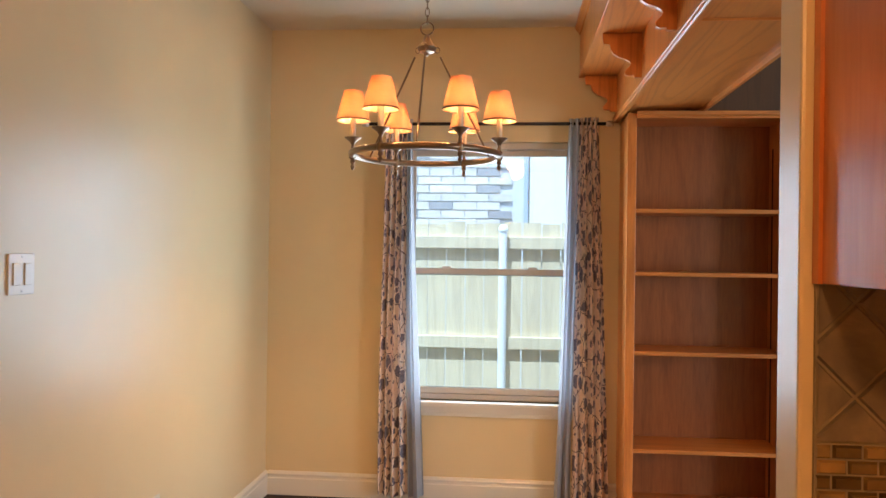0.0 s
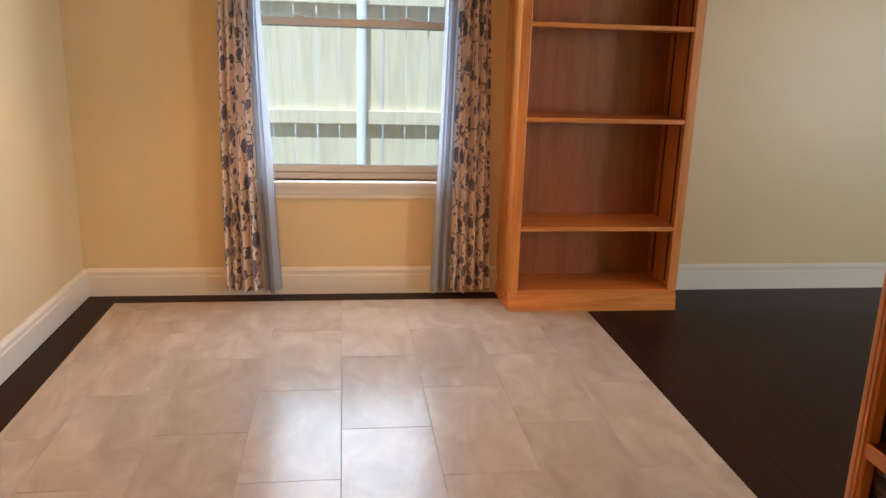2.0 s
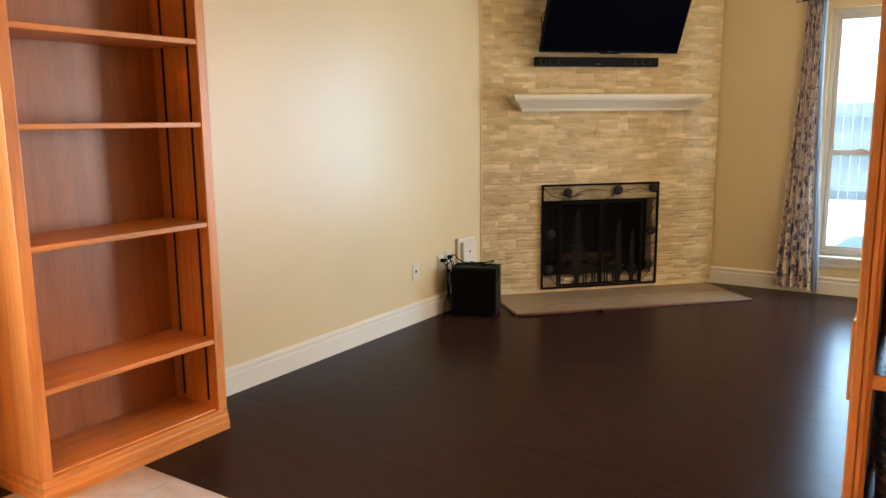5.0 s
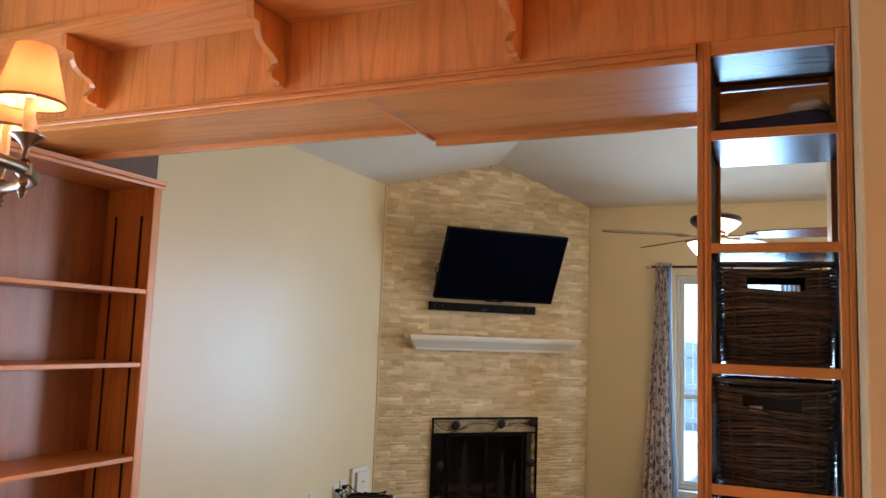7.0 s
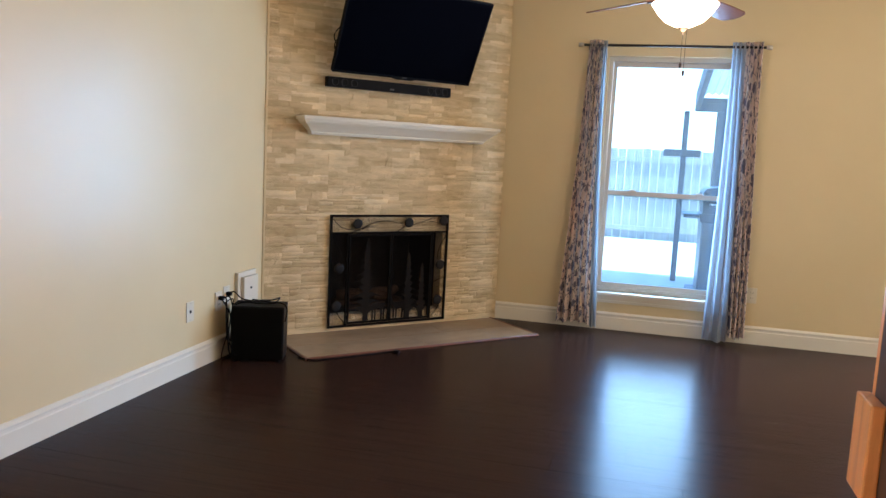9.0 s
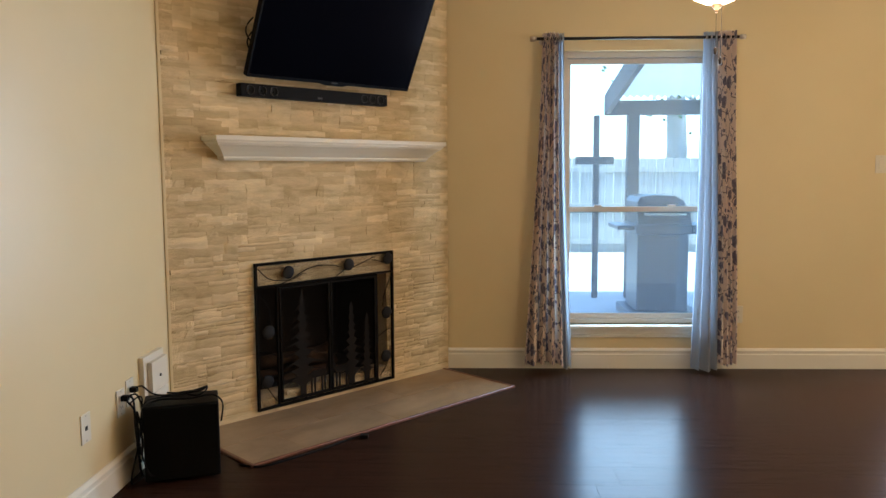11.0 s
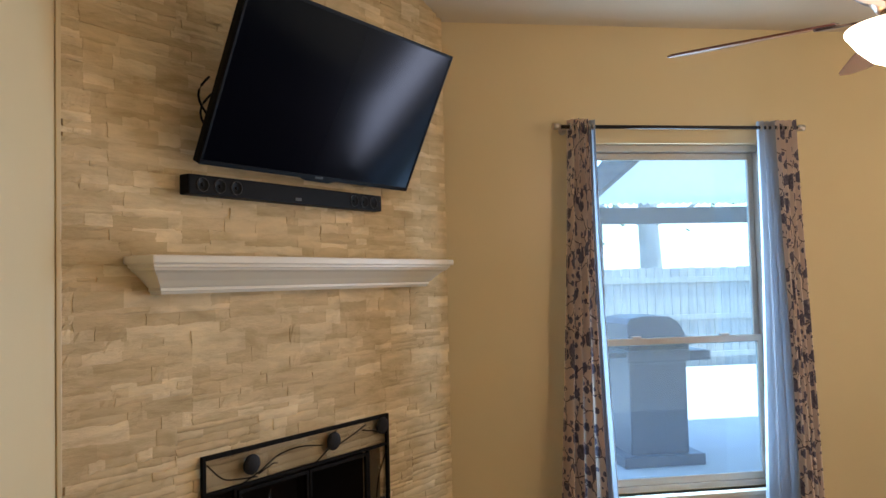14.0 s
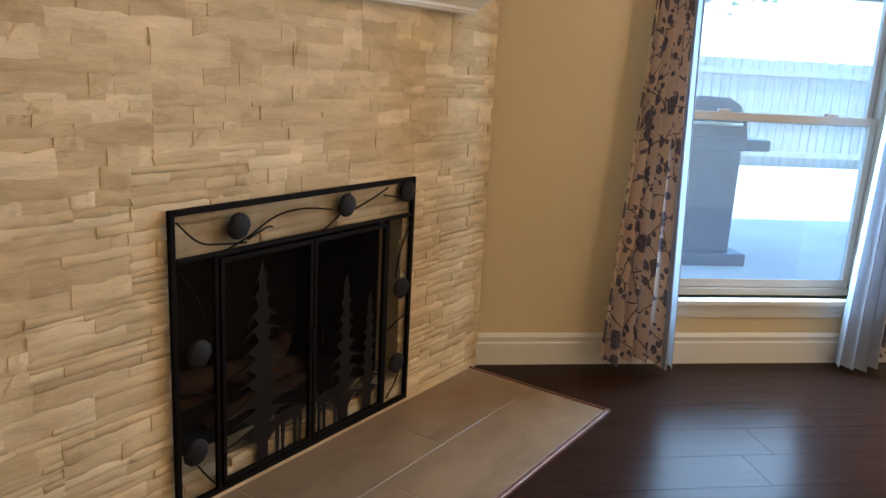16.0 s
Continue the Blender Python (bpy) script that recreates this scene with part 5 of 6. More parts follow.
hang("sheer_curtain", "y", 4.972, 1, (0.635, 0.69), (0.57, 0.665), 0.035, 2.165, 2, 0.026, 4, LINING, SH, 2.138)
rod("curtain_rod", "x", 5.802, RX, 1.885, 3.15, 2.150, "dark metal curtain rod over the patio window")
hang("floral_curtain", "x", 5.802, 1, (3.015, 3.115), (2.965, 3.21), 0.055, 2.187, 4, 0.046, 5, FLORAL, FL, 2.150)
hang("sheer_curtain", "x", 5.798, 1, (2.980, 3.015), (2.915, 2.965), 0.03, 2.182, 2, 0.028, 6, LINING, SH, 2.150)
hang("floral_curtain", "x", 5.802, 1, (1.90, 2.015), (1.845, 1.97), 0.06, 2.187, 4, 0.044, 7, FLORAL, FL, 2.150)
hang("sheer_curtain", "x", 5.798, 1, (2.015, 2.11), (1.955, 2.13), 0.02, 2.182, 3, 0.034, 8, LINING, SH, 2.150)


# ---- chandelier ----
def chandelier():
    cx, cy, zr, R = -0.03, 3.76, 1.805, 0.296
    t = thing("chandelier", (cx, cy, zr), "bronze ring chandelier with six lit amber fabric shades", "chandelier")
    part("canopy", lathe([(0.0, 2.662), (0.02, 2.664), (0.055, 2.682), (0.062, 2.699), (0, 2.699)], 24, None, Matrix.Translation((cx, cy, 0))), BRONZE, t)
    z = 2.345
    k = 0
    while z < 2.66:
        pts = []
        for i in range(14):
            a = 2 * math.pi * i / 14
            u, w = 0.008 * math.cos(a), 0.019 * math.sin(a)
            pts.append((cx + (u if k % 2 else 0), cy + (0 if k % 2 else u), z + w + 0.010))
        part("chain_link", tube(pts, 0.0022, 6, None, True), BRONZE, t)
        z += 0.029
        k += 1
    part("loop", tube([(cx + 0.026 * math.cos(a), cy, 2.318 + 0.026 * math.sin(a)) for a in [2 * math.pi * i / 20 for i in range(20)]], 0.0035, 8, None, True), BRONZE, t)
    part("hub", lathe([(0.0, 2.205), (0.008, 2.208), (0.012, 2.216), (0.030, 2.222), (0.037, 2.232), (0.040, 2.240), (0.030, 2.252), (0.018, 2.266), (0.013, 2.280), (0.008, 2.292), (0, 2.293)], 24, None, Matrix.Translation((cx, cy, 0))), BRONZE, t)
    for a in (-90, 30, 150):
        c, s = math.cos(radians(a)), math.sin(radians(a))
        top = Vector((cx + 0.045 * c, cy + 0.045 * s, 2.236))
        foot = Vector((cx + (R - 0.004) * c, cy + (R - 0.004) * s, zr + 0.012))
        part("hook", tube([top + Vector((0.012 * math.cos(f) * c, 0.012 * math.cos(f) * s, 0.012 * math.sin(f))) for f in [i * 2 * math.pi / 10 for i in range(10)]], 0.0025, 6, None, True), BRONZE, t)
        part("rod", tube([top.lerp(foot, 0.06), top.lerp(foot, 0.9), top.lerp(foot, 1.0)], lambda f: 0.0042, 8), BRONZE, t)
    n = 72
    part("ring", tube([(cx + R * math.cos(2 * math.pi * i / n), cy + R * math.sin(2 * math.pi * i / n), zr) for i in range(n)], 0.0135, 12, None, True), BRONZE, t)
    for i in range(6):
        a = radians(60 * i + 2)
        x, y = cx + R * math.cos(a), cy + R * math.sin(a)
        m = Matrix.Translation((x, y, zr))
        arm = part("candle_holder", lathe([(0.0, -0.062), (0.004, -0.060), (0.009, -0.046), (0.005, -0.036), (0.010, -0.030), (0.008, -0.018), (0.015, -0.012), (0.016, 0.012), (0.008, 0.020), (0.006, 0.040), (0.012, 0.052), (0.024, 0.062), (0.033, 0.068), (0.034, 0.071), (0.012, 0.070), (0, 0.070)], 18, None, m), BRONZE, t)
        part("candle_sleeve", lathe([(0.0115, 0.070), (0.0115, 0.150), (0.0, 0.151)], 14, None, m), CANDLE, arm, "ivory candle sleeve")
        part("bulb", lathe([(0.0, 0.151), (0.007, 0.153), (0.0125, 0.172), (0.011, 0.186), (0.004, 0.205), (0.0, 0.210)], 12, None, m), BULB, arm, "lit flame bulb")
        sh = bmesh.new()
        lathe([(0.067, 0.138), (0.0655, 0.139), (0.038, 0.257), (0.039, 0.258), (0.068, 0.140)], 28, sh, m, False)
        part("shade", sh, SHADE, t, "amber fabric lamp shade")
        trim_ring = lathe([(0.0682, 0.137), (0.0690, 0.140), (0.0676, 0.144), (0.0668, 0.140)], 28, None, m, False)
        part("shade_trim", trim_ring, BRONZE, t)
        point_light("chandelier_bulb", (x, y, zr + 0.185), CHANDELIER_WATTS, WARM, 0.012)


CHANDELIER_WATTS = 13.0
chandelier()


# ---- ceiling fan ----
def ceiling_fan():
    fx, fy, zb = 4.277, 2.507, 1.995
    t = thing("ceiling_fan", (fx, fy, zb), "bronze ceiling fan with cherry blades and lit glass bowl", "ceiling fan")
    at = Matrix.Translation((fx, fy, zb))
    zc = CEILZ + SLOPE * (RX - fx) - zb
    part("downrod", lathe([(0.014, 0.38), (0.014, zc - 0.03)], 14, None, at), DARK_BRONZE, t)
    part("canopy", lathe([(0.02, zc - 0.09), (0.055, zc - 0.06), (0.07, zc + 0.03), (0, zc + 0.03)], 24, None, at), DARK_BRONZE, t)
    part("motor_housing", lathe([(0.0, 0.252), (0.100, 0.252), (0.118, 0.258), (0.150, 0.285), (0.158, 0.300), (0.158, 0.318), (0.150, 0.330), (0.110, 0.345), (0.045, 0.352), (0.030, 0.375), (0.018, 0.385), (0, 0.386)], 40, None, at), DARK_BRONZE, t)
    part("flywheel", lathe([(0.0, 0.212), (0.070, 0.212), (0.082, 0.220), (0.100, 0.250), (0, 0.251)], 36, None, at), BRONZE, t)
    part("switch_housing", lathe([(0.0, 0.150), (0.055, 0.150), (0.062, 0.16), (0.062, 0.175), (0.075, 0.185), (0.070, 0.205), (0, 0.206)], 28, None, at), BRONZE, t)
    bowl = part("glass_bowl", lathe([(0.006, 0.036), (0.05, 0.042), (0.10, 0.066), (0.138, 0.104), (0.160, 0.136), (0.172, 0.152), (0.172, 0.160), (0.165, 0.158), (0.150, 0.136), (0.10, 0.075), (0.006, 0.044)], 40, None, at), BOWL, t, "glowing alabaster glass bowl")
    part("finial", lathe([(0.0, 0.0), (0.006, 0.003), (0.005, 0.012), (0.012, 0.018), (0.020, 0.028), (0.024, 0.036), (0.0, 0.038)], 18, None, at), BRONZE, t)
    outline = [(0.19, -0.045), (0.30, -0.060), (0.50, -0.072), (0.68, -0.074), (0.715, -0.062), (0.742, -0.02), (0.745, 0.02), (0.715, 0.062), (0.68, 0.074), (0.50, 0.072), (0.30, 0.060), (0.19, 0.045)]
    for i in range(5):
        m = at @ pose(0, 0, 0.203, 0, 0, 46 + 72 * i)
        pitch = m @ pose(0, 0, 0, -13, 0, 0)
        bm = bmesh.new()
        lo = [bm.verts.new((x, y, 0.0)) for x, y in outline]
        hi = [bm.verts.new((x, y, 0.007)) for x, y in outline]
        bm.faces.new(lo[::-1])
        bm.faces.new(hi)
        for k in range(len(lo)):
            j = (k + 1) % len(lo)
            bm.faces.new((lo[k], lo[j], hi[j], hi[k]))
        bm.transform(pitch)
        blade = part("blade", bm, CHERRY, t, "glossy cherry fan blade")
        iron = bmesh.new()
        iron_pts = [(0.07, -0.014), (0.15, -0.010), (0.20, -0.030), (0.25, -0.034), (0.262, 0.0), (0.25, 0.034), (0.20, 0.030), (0.15, 0.010), (0.07, 0.014)]
        lo = [iron.verts.new((x, y, -0.008)) for x, y in iron_pts]
        hi = [iron.verts.new((x, y, -0.001)) for x, y in iron_pts]
        iron.faces.new(lo[::-1])
        iron.faces.new(hi)
        for k in range(len(lo)):
            j = (k + 1) % len(lo)
            iron.faces.new((lo[k], lo[j], hi[j], hi[k]))
        iron.transform(pitch)
        part("blade_iron", iron, DARK_BRONZE, blade, "dark bronze blade bracket")
    for k, (dx, dy, ln) in enumerate(((0.004, 0.0, 0.145), (-0.010, -0.018, 0.225))):
        top = Vector((fx + dx, fy + dy, zb + (0.002 if k == 0 else 0.038)))
        ch = part("pull_chain", tube([top, top - Vector((0, 0, ln))], 0.0013, 5), DARK_BRONZE, t)
        part("chain_fob", lathe([(0.0, -0.034), (0.006, -0.032), (0.008, -0.012), (0.004, -0.002), (0, 0)], 10, None, Matrix.Translation(top - Vector((0, 0, ln)))), DARK_BRONZE, ch)
    point_light("fan_bulb", (fx, fy, zb + 0.30 - 0.05), FAN_WATTS * 0.2, (1.0, 0.74, 0.48), 0.06).location.z = zb + 0.172
    point_light("fan_bowl_light", (fx, fy, zb - 0.06), FAN_WATTS, (1.0, 0.74, 0.48), 0.13)


FAN_WATTS = 1.2
ceiling_fan()


# ---- kitchen corner beyond the wall end ----
def kitchen():
    t = thing("wall_cabinet", (1.2, 1.70, 1.34), "glossy reddish cherry wall cabinet in the kitchen", "cabinet")
    part("body", box_bm(0.768, 1.65, 1.54, 1.857, 1.375, 2.30, None, 0.003), CABINET_WOOD, t)
    part("side_stile", box_bm(0.762, 0.770, 1.835, 1.858, 1.375, 2.30), CABINET_WOOD, t)
    part("cabinet_door", box_bm(0.775, 1.20, 1.518, 1.538, 1.39, 2.28, None, 0.004), CABINET_WOOD, t)
    part("cabinet_door", box_bm(1.21, 1.64, 1.518, 1.538, 1.39, 2.28, None, 0.004), CABINET_WOOD, t)
    b = thing("base_cabinet", (1.4, 1.56, 0), "oak kitchen base cabinet under the counter", "cabinet")
    part("body", box_bm(0.86, 1.99, 1.28, 1.855, 0.1, 0.875, None, 0.003), OAK_UP, b)
    part("toe_kick", box_bm(0.87, 1.99, 1.34, 1.855, 0.0, 0.1), SUBFLOOR, b)
    for i in range(2):
        x = 0.88 + 0.55 * i
        part("cabinet_door", box_bm(x, x + 0.53, 1.262, 1.28, 0.12, 0.86, None, 0.004), OAK_UP, b)
    tagged(mesh_ob("countertop", box_bm(0.80, 1.998, 1.24, 1.857, 0.875, 0.912, None, 0.012), GRANITE), "speckled brown granite countertop with rounded edge", "countertop")
    splash = structure("backsplash", box_bm(0.766, 1.998, 1.852, 1.8595, 0.912, 1.375), SPLASH_GROUT, "kitchen backsplash of slate tiles and mosaic band")
    def tile(name, x, z, hw, hh, turn, material, lim):
        """One bevelled wall tile, cut off at the field's limits x0, z0, z1."""
        bm = bmesh.new()
        v = [bm.verts.new((a * hw, 0, b * hh)) for a, b in ((-1, -1), (1, -1), (1, 1), (-1, 1))]
        w = [bm.verts.new((a * (hw - 0.003), -0.006, b * (hh - 0.003))) for a, b in ((-1, -1), (1, -1), (1, 1), (-1, 1))]
        bm.faces.new(w)
        for k in range(4):
            bm.faces.new((v[k], v[(k + 1) % 4], w[(k + 1) % 4], w[k]))
        bm.transform(Matrix.Translation((x, 1.852, z)) @ pose(0, 0, 0, 0, turn, 0))
        for co, no in (((lim[0], 0, 0), (-1, 0, 0)), ((0, 0, lim[1]), (0, 0, -1)), ((0, 0, lim[2]), (0, 0, 1))):
            bmesh.ops.bisect_plane(bm, geom=bm.verts[:] + bm.edges[:] + bm.faces[:], plane_co=co, plane_no=no, clear_outer=True)
        if len(bm.faces):
            part(name, bm, material, splash)

    dia = 0.138
    side = dia / math.sqrt(2)
    for row in range(-2, 3):
        for col in range(8):
            tile("slate_tile", 0.822 + dia * (col - 1 + 0.5 * (row % 2)), 1.279 + dia * 0.5 * row, side / 2 - 0.002, side / 2 - 0.002, 45, SLATE, (0.768, 1.146, 1.374))
    for row in range(4):
        for col in range(18):
            tile("mosaic_tile", 0.768 + 0.044 * (col + 0.5 * (row % 2)), 1.130 - 0.0225 * row, 0.0205, 0.0098, 0, MOSAIC, (0.768, 0.9, 1.4))
    for col in range(7):
        tile("slate_tile", 0.818 + 0.134 * col, 0.982, 0.0645, 0.064, 0, SLATE, (0.768, 0.913, 1.4))

    # Unseen warm fill light, added to brighten the wall end and dining side.
    lamp = thing("ceiling_light", (0.35, -0.6, 2.66), "unseen fill light added in the kitchen, shaped as a round flush fixture", "ceiling light")
    part("base_ring", lathe([(0.0, 2.698), (0.19, 2.698), (0.19, 2.66), (0.17, 2.655), (0, 2.655)], 28, None, Matrix.Translation((0.35, -0.6, 0))), NICKEL, lamp)
    part("diffuser", lathe([(0.165, 2.654), (0.15, 2.62), (0.10, 2.595), (0.0, 2.585)], 28, None, Matrix.Translation((0.35, -0.6, 0)), False), BOWL, lamp, "glowing diffuser of the added fill light")
    point_light("kitchen_fill", (0.35, -0.6, 2.52), 15, WARM, 0.12)


kitchen()


# ---- outdoors ----
def ground():
    for nm, b in (("ground", (-60, 60, 5.3, 60)), ("ground_east", (6.15, 60, -60, 5.3)), ("ground_south", (-60, 6.15, -60, -2.75)), ("ground_west", (-60, -1.35, -2.75, 5.3))):
        structure(nm, box_bm(*b, -0.25, -0.15), GRASS, "dry lawn reaching the horizon")
    structure("patio", box_bm(6.08, 13.7, -4.0, 6.2, -0.14, -0.03, None, 0.01), CONCRETE, "pale concrete patio slab")


ground()


def fence(name, axis, at, a0, a1, z0, height, label, near, rails, timber=FENCE_WOOD, gap=0.012):
    """Board fence; near: the side (-1 or 1) on which its rails and posts show."""
    t = thing(name, ((a0 + a1) / 2, at, z0) if axis == "y" else (at, (a0 + a1) / 2, z0), label, "fence")
    rng = random.Random(int(abs(at) * 10))

    def bar(p0, p1, d0, d1, q0, q1, bevel=0.0):
        d0, d1 = sorted((at + d0, at + d1))
        return box_bm(p0, p1, d0, d1, q0, q1, None, bevel) if axis == "y" else box_bm(d0, d1, p0, p1, q0, q1, None, bevel)

    a = a0
    while a < a1:
        w = rng.choice((0.138, 0.14, 0.142))
        part("board", bar(a, a + w - rng.uniform(0.4, 1.0) * gap, 0, -near * 0.018, z0 + 0.03, z0 + height + rng.uniform(-0.012, 0.012)), timber, t)
        a += w
    for h in rails:
        part("rail", bar(a0, a1, 0, near * 0.04, z0 + h, z0 + h + 0.088, 0.004), timber, t)
    return t


back_fence = fence("garden_fence", "y", 6.38, -2.4, 3.4, -0.15, 1.79, "weathered cedar board fence outside the dining window", -1, (0.15, 0.865, 1.60))
for x in (-1.85, 0.26, 2.35):
    part("metal_post", lathe([(0.030, -0.15), (0.030, 1.58), (0.036, 1.58), (0.036, 1.60), (0.02, 1.625), (0, 1.63)], 16, None, Matrix.Translation((x, 6.305, 0))), WHITE_PIPE, back_fence, "galvanised steel fence post")
fence("garden_fence", "x", 13.8, -5.0, 9.0, -0.15, 1.68, "grey weathered board fence beyond the patio", -1, (0.25, 0.85, 1.45), GREY_FENCE, 0.013)


def neighbour():
    t = thing("neighbour_house", (1.0, 7.6, -0.15), "pale brick neighbouring house behind the fence", "house")
    wall = part("wall", box_bm(-6, 8, 7.6, 7.9, -0.15, 3.6), mat("brick_mortar", (0.60, 0.58, 0.55), 0.95), t)
    bm = box_bm(-0.5, 0.5, -0.5, 0.5, -0.5, 0.5)
    me = bpy.data.meshes.new("brick")
    bm.to_mesh(me)
    bm.free()
    me.materials.append(BRICK)
    for row in range(19):
        for col in range(14):
            x = -1.7 + 0.213 * col + 0.106 * (row % 2)
            z = 1.46 + 0.076 * row
            if 0.315 < x < 1.6:
                continue
            ob = new("brick", me)
            ob.parent = wall
            ob.matrix_basis = Matrix.Translation((x - 1.0, -0.005, z + 0.15)) @ Matrix.Diagonal((0.203, 0.03, 0.066, 1))
    w = part("window", box_bm(0.475, 1.62, 7.56, 7.6, 1.35, 2.9, None, 0.005), TRIM_PAINT, t, "white framed window")
    part("pane", box_bm(0.52, 1.58, 7.550, 7.558, 1.40, 2.86), mat("pale_blind", (0.75, 0.76, 0.76), 0.3), w)
    part("downpipe", box_bm(0.425, 0.465, 7.54, 7.59, -0.15, 3.3, None, 0.008), mat("blue_grey_downpipe", (0.36, 0.42, 0.48), 0.5), t)
    roof = bmesh.new()
    moulding([(0, 0), (0.5, 0), (0.5, 0.15), (-2.5, 1.6), (-2.5, 1.45)], (-6.3, 7.6, 3.5), (8.3, 7.6, 3.5), (0, -1, 0), roof)
    part("roof", roof, mat("grey_shingle", (0.12, 0.11, 0.10), 0.9), t)


neighbour()


def patio_cover():
    t = thing("patio_cover", (8.0, 1.0, -0.03), "patio cover of dark posts and corrugated roofing", "patio cover")
    bm = bmesh.new()
    n = 156
    rows = []
    for i in range(n + 1):
        y = -1.6 + 3.74 * i / n
        z = 0.020 * math.sin(2 * math.pi * i / 3.0)
        rows.append([bm.verts.new((x, y, zz + z)) for x, zz in ((6.12, 2.66), (9.1, 2.10))])
    for a, b in zip(rows, rows[1:]):
        bm.faces.new((a[0], a[1], b[1], b[0]))
    part("roof_sheet", bm, ROOF_METAL, t, "translucent pale corrugated roofing sheet")
    part("front_beam", box_bm(8.98, 9.08, -1.6, 2.14, 1.90, 2.05, None, 0.006), POST_PAINT, t)
    part("rafter", moulding([(0, -0.08), (0.05, -0.08), (0.05, 0.13), (0, 0.13)], (6.12, 2.10, 2.53), (9.05, 2.10, 1.98), (0, 1, 0)), POST_PAINT, t)
    part("post", box_bm(8.97, 9.09, 1.79, 1.91, -0.03, 1.90, None, 0.006), POST_PAINT, t)
    part("post", box_bm(9.0, 9.06, 2.20, 2.26, -0.03, 1.90, None, 0.006), POST_PAINT, t)
    part("post", box_bm(8.97, 9.09, -1.5, -1.38, -0.03, 1.90, None, 0.006), POST_PAINT, t)
    part("crossbar", box_bm(8.98, 9.04, 2.05, 2.45, 1.39, 1.47, None, 0.006), POST_PAINT, t)


patio_cover()


def grill():
    gx, gy, g0 = 8.0, 1.82, -0.03
    t = thing("barbecue_grill", (gx, gy, g0), "black barbecue grill standing on the patio", "grill")
    METAL = mat("black_grill_enamel", (0.03, 0.033, 0.04), 0.35)
    part("cabinet", box_bm(gx - 0.24, gx + 0.24, gy - 0.22, gy + 0.24, g0 + 0.08, g0 + 0.78, None, 0.015), METAL, t)
    part("base", box_bm(gx - 0.30, gx + 0.30, gy - 0.32, gy + 0.32, g0, g0 + 0.085, None, 0.01), METAL, t)
    part("firebox", box_bm(gx - 0.27, gx + 0.27, gy - 0.24, gy + 0.26, g0 + 0.78, g0 + 0.87, None, 0.012), METAL, t)
    part("side_shelf", box_bm(gx - 0.25, gx + 0.25, gy - 0.42, gy - 0.245, g0 + 0.78, g0 + 0.86, None, 0.02), METAL, t)
    part("side_shelf", box_bm(gx - 0.25, gx + 0.25, gy + 0.265, gy + 0.42, g0 + 0.82, g0 + 0.86, None, 0.012), METAL, t)
    pts = [(0.24, 0.0), (0.25, 0.20), (0.22, 0.245), (0.10, 0.262), (-0.08, 0.255), (-0.16, 0.21), (-0.22, 0.10), (-0.24, 0.0)]
    part("lid", prism(pts, 0.50, None, Matrix.Translation((gx + 0.25, gy, g0 + 0.87)) @ pose(0, 0, 0, 0, 0, 90)), METAL, t)
    part("lid_handle", tube([(gx - 0.25, gy - 0.18, g0 + 0.96), (gx - 0.30, gy - 0.16, g0 + 0.96), (gx - 0.30, gy + 0.16, g0 + 0.96), (gx - 0.25, gy + 0.18, g0 + 0.96)], 0.012, 8), NICKEL, t)


grill()


def tree(at, height, seed, label):
    rng = random.Random(seed)
    x, y = at
    t = thing("tree", (x, y, -0.15), label, "tree")
    pts = [(x + 0.05 * math.sin(i), y + 0.04 * math.cos(1.7 * i), -0.15 + height * i / 8) for i in range(9)]
    trunk = tube(pts, lambda f: 0.20 * (1 - 0.75 * f) + 0.03, 12)
    tips = []
    for k in range(12):
        f = rng.uniform(0.45, 0.98)
        p = Vector(pts[min(8, int(f * 8))])
        a = rng.uniform(0, 2 * math.pi)
        end = p + Vector((math.cos(a), math.sin(a), rng.uniform(0.3, 0.8))) * rng.uniform(0.8, 1.7)
        mid = p.lerp(end, 0.5) + Vector((0, 0, -0.1))
        tube([p, mid, end], lambda g: 0.05 * (1 - 0.8 * g) + 0.006, 6, trunk)
        tips += [end, mid.lerp(end, 0.5)]
    part("trunk", trunk, BARK, t)
    crown = bmesh.new()
    for tip in tips:
        for _ in range(70):
            c = tip + Vector((rng.gauss(0, 0.4), rng.gauss(0, 0.4), rng.gauss(0, 0.3)))
            d1 = Vector((rng.uniform(-1, 1), rng.uniform(-1, 1), rng.uniform(-1, 1))).normalized() * 0.07
            d2 = d1.cross(Vector((rng.uniform(-1, 1), rng.uniform(-1, 1), rng.uniform(-1, 1)))).normalized() * 0.035
            crown.faces.new([crown.verts.new(c + q) for q in (-d1, d2, d1, -d2)])
    tagged(part("crown", crown, LEAF, t), kind="stuff")


tree((15.0, -1.27), 6.5, 8, "tall garden tree with rough bark behind the fence")
tree((15.6, -0.35), 7.5, 3, "tall garden tree with rough bark behind the fence")

# ---- floor pieces ----


